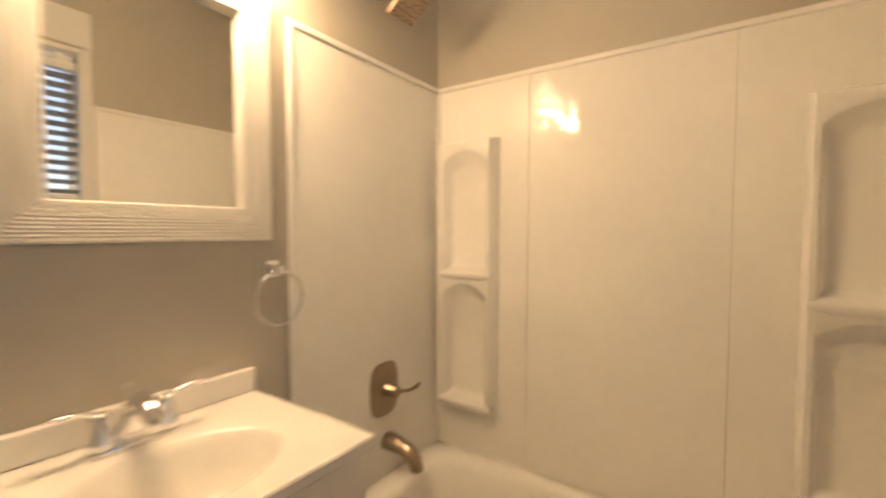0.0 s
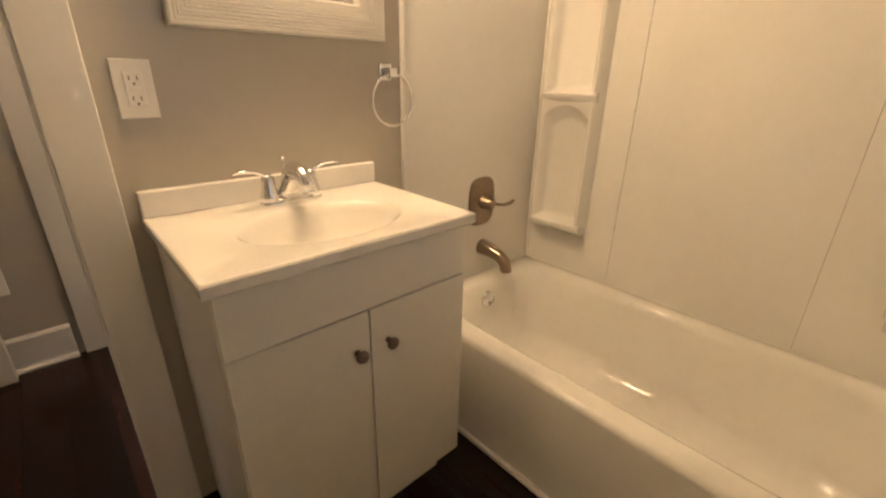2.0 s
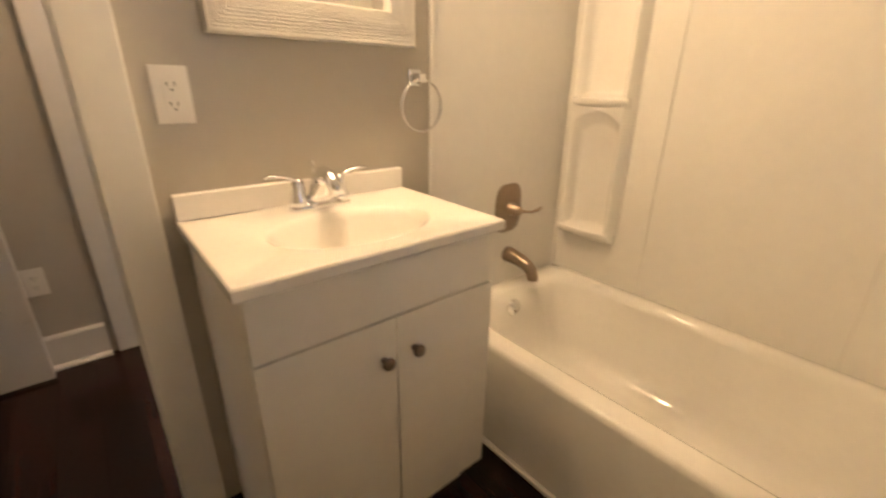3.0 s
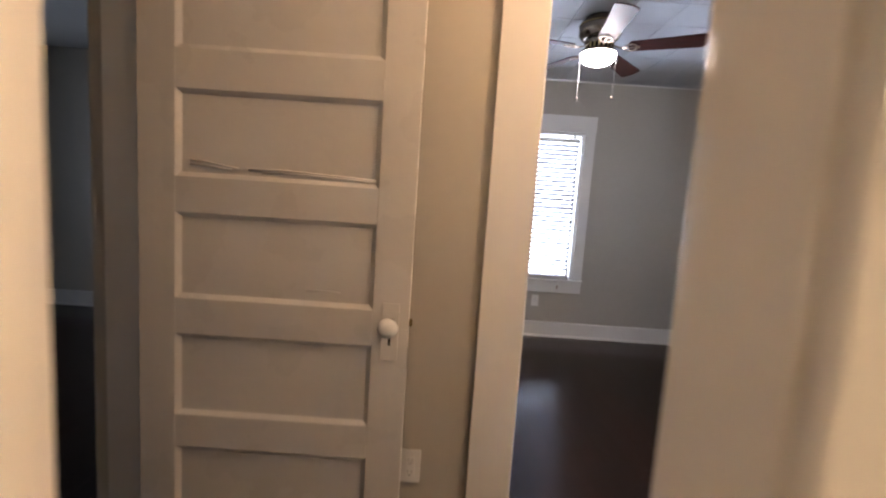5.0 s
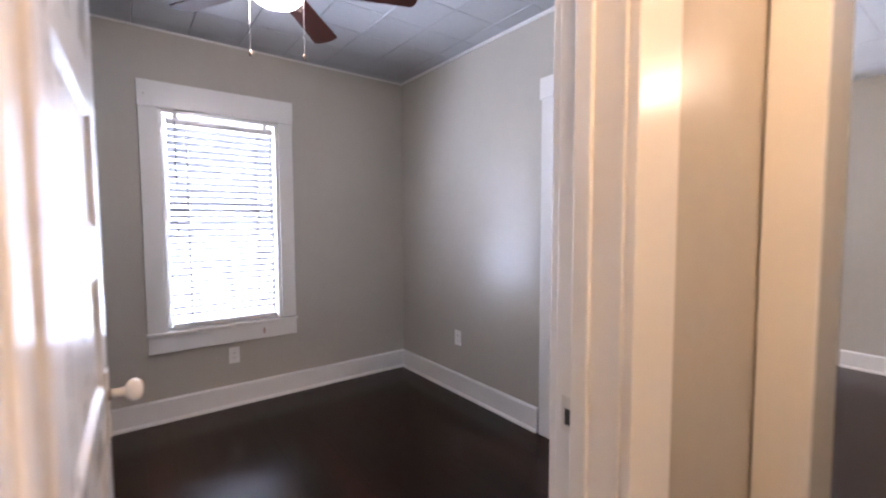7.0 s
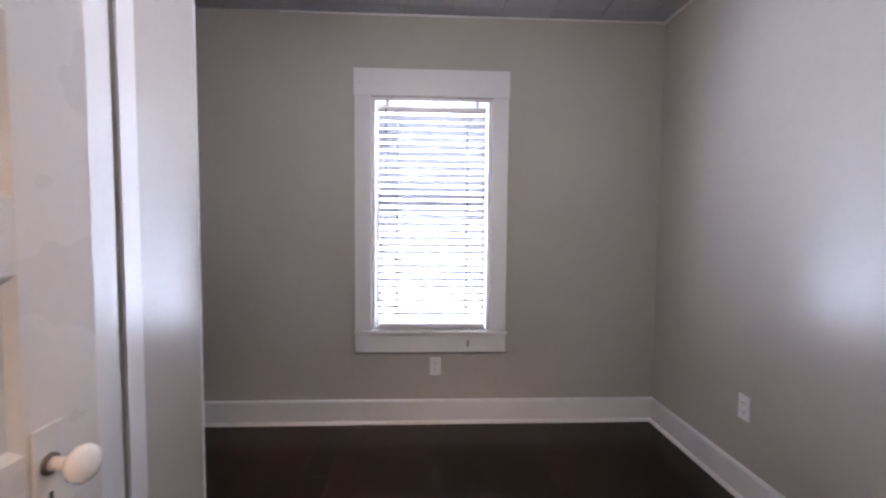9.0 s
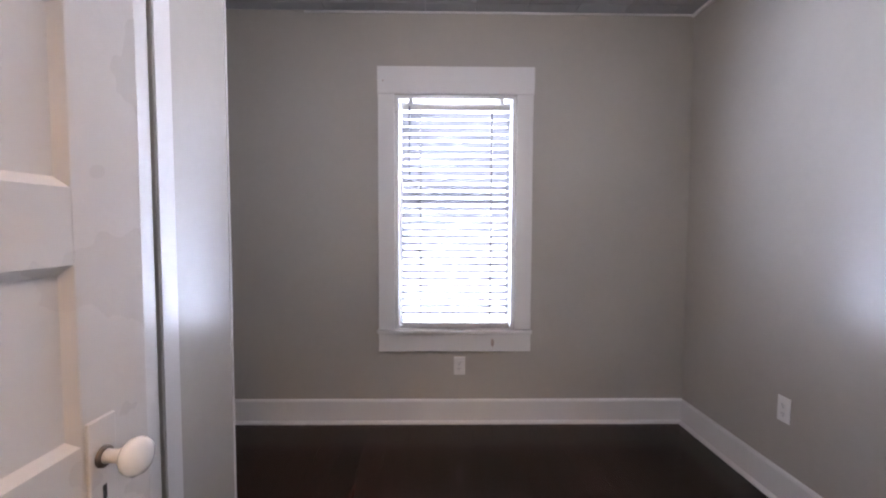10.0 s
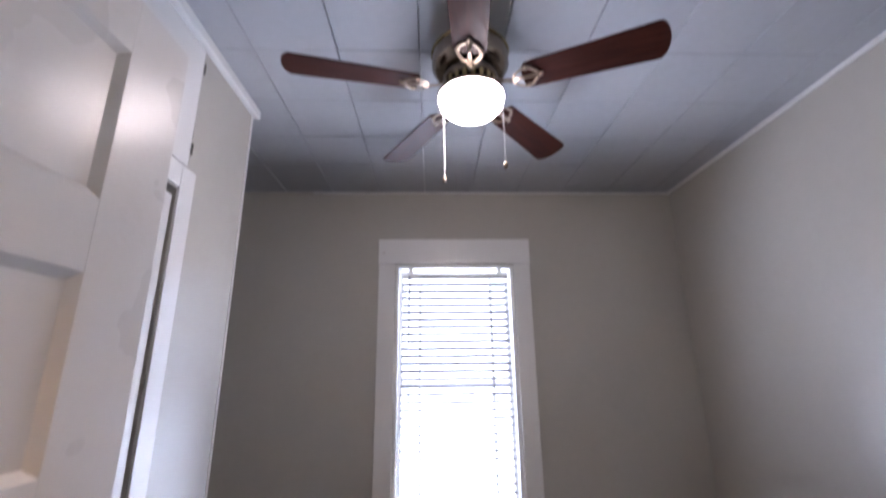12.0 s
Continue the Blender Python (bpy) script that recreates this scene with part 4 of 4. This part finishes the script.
def outlet(loc, rz, label, detail=False, w=0.071, h=0.116):
    e = thing("power_outlet", loc, label, "outlet", "power outlets", rz=rz)
    part("cover_plate", boxes(((-w / 2, -0.006, -h / 2), (w / 2, -0.0005, h / 2)), bev=0.0022), PLASTIC, e)
    face = part("receptacle", boxes(((-0.0165, -0.0085, -0.033), (0.0165, -0.006, 0.033)), bev=0.001), PLASTIC, e)
    for s in (-1, 1):
        z = s * 0.0195
        part("socket_slot", boxes(((-0.008, -0.0091, z - 0.002), (-0.006, -0.0086, z + 0.006)), ((0.006, -0.0091, z - 0.002), (0.008, -0.0086, z + 0.006)), ((-0.002, -0.0091, z - 0.011), (0.002, -0.0086, z - 0.007))), DARK, face)
    if detail:
        part("test_button", boxes(((-0.009, -0.0098, -0.004), (0.009, -0.0086, 0.004)), bev=0.0008), PLASTIC, face)
    return e


outlet((-1.4225, 0, 1.129), 0, "white ground-fault outlet on the grey wall by the sink", True)
outlet((-0.826, YW, 0.369), 0, "white outlet below the bedroom window")
outlet((XR, 3.255, 0.430), -90, "white outlet low on the bedroom side wall")
outlet((-1.862, YH, 0.398), 0, "white outlet low on the hall wall")
outlet((3.75, 3.59, 0.30), -90, "white outlet below the living room window")
switch = thing("light_switch", (-1.398, 0, 1.397), "white double toggle light switch beside the mirror", "light switch")
part("cover_plate", boxes(((-0.064, -0.006, -0.062), (0.064, -0.0005, 0.062)), bev=0.0025), PLASTIC, switch)
for x in (-0.023, 0.023):
    part("toggle", boxes(((x - 0.0062, -0.024, -0.008), (x + 0.0062, -0.006, 0.016)), bev=0.0015), PLASTIC, switch)
    for z in (-0.03, 0.03):
        part("screw", turned([(0.0, -0.0062), (0.0032, -0.0062), (0.0028, -0.0072), (0.0, -0.0074)], 12, "y", (x, 0, z)), PLASTIC, switch)

# ---- bedroom closet ----
KX, KY = -1.80, 3.10
closet = thing("built_in_closet", (0, 0, 0), "white painted built-in closet with a cupboard above its door", "closet")
for lo, hi in (((YB + 0.002, 0), (1.93, H - 0.002)), ((2.665, 0), (KY, 2.066)), ((2.705, 2.066), (KY, H - 0.002)), ((1.93, 1.98), (2.665, 2.066)), ((1.93, 2.53), (2.705, H - 0.002))):
    part("front_board", boxes(((KX - 0.03, lo[0], lo[1]), (KX, hi[0], hi[1]))), GREY, closet, "grey painted closet wall")
part("end_panel", boxes(((-2.748, KY - 0.025, 0), (KX - 0.031, KY, H - 0.002))), WHITE, closet)
part("corner_bead", boxes(((KX - 0.014, KY + 0.0005, 0), (KX + 0.004, KY + 0.012, H - 0.03)), bev=0.003), WHITE, closet)
part("casing", boxes(((KX + 0.0005, 2.668, 0), (KX + 0.008, 2.745, 2.062)), bev=0.002), WHITE, closet)
part("casing", boxes(((KX + 0.0005, 1.825, 0), (KX + 0.008, 1.925, 2.062)), bev=0.002), WHITE, closet)
part("head_casing", boxes(((KX + 0.0005, 1.9255, 1.9855), (KX + 0.0075, 2.6675, 2.062)), bev=0.002), WHITE, closet)
part("crown_trim", boxes(((KX + 0.0005, YB + 0.003, H - 0.045), (KX + 0.028, KY + 0.028, H - 0.003)), bev=0.006), WHITE, closet)
part("closet_door", boxes(((KX - 0.040, 1.935, 0.012), (KX - 0.004, 2.657, 1.955)), bev=0.002), WHITE, closet, "flat white closet door standing slightly ajar")
part("back_panel", boxes(((-2.748, YB + 0.003, 0.001), (-2.735, KY - 0.026, H - 0.003))), GREY, closet)
part("cupboard_door", boxes(((KX - 0.02, 1.935, 2.070), (KX + 0.002, 2.245, 2.526)), bev=0.002), WHITE, closet, "flat upper cupboard door")
up = part("cupboard_door", boxes(((KX - 0.02, 2.250, 2.070), (KX + 0.002, 2.701, 2.526)), bev=0.002), WHITE, closet, "flat upper cupboard door")
for z in (2.135, 2.445):
    part("hinge", turned([(0.0, -0.020), (0.003, -0.020), (0.003, 0.020), (0.0, 0.020)], 10, "z", (KX + 0.005, 2.703, z)), DARK, up)
strike = thing("strike_plate", (-0.7705, 1.222, 0.945), "small painted strike plate on the door jamb", "strike plate")
part("plate", boxes(((-0.0015, -0.014, -0.035), (0.0, 0.014, 0.035))), DOORW, strike)
part("latch_hole", boxes(((-0.0022, -0.006, -0.022), (-0.0016, 0.006, 0.010))), DARK, strike)

# ---- floor planks ----
floor = setting("floor", boxes(((-6.3, -0.32, -0.1), (-2.87, YW + T, -0.0185)), ((-2.87, -1.76, -0.1), (3.87, YW + T, -0.0185))), PLANK_GAP, "dark stained wooden plank floor", "floor")
PW, PL = 0.1255, 1.22
plank = mesh_of("plank", boxes(((0.0004, 0.0005, -0.018), (PW - 0.0004, PL - 0.0005, 0.0))), FLOOR)
rng = random.Random(11)
rest = bmesh.new()
for i in range(-51, 31):
    y = -1.76 - rng.uniform(0, PL)
    while y < YW + 0.05:
        x = i * PW
        south = -0.31 if x < -2.95 else -1.75
        a, b = max(y, south), min(y + PL, YW + T - 0.01)
        y += PL
        if b - a < 0.02:
            continue
        if -2.75 < x < 1.0:
            p = new("plank", plank)
            p.parent, p.location, p.scale = floor, (x, a, 0), (1, (b - a) / PL, 1)
        else:
            v = [rest.verts.new(q) for q in ((x + 0.0006, a + 0.0008, 0), (x + PW - 0.0006, a + 0.0008, 0), (x + PW - 0.0006, b - 0.0008, 0), (x + 0.0006, b - 0.0008, 0))]
            rest.faces.new(v)
far = part("far_planks", rest, FLOOR, floor)
far["kind"] = "stuff"
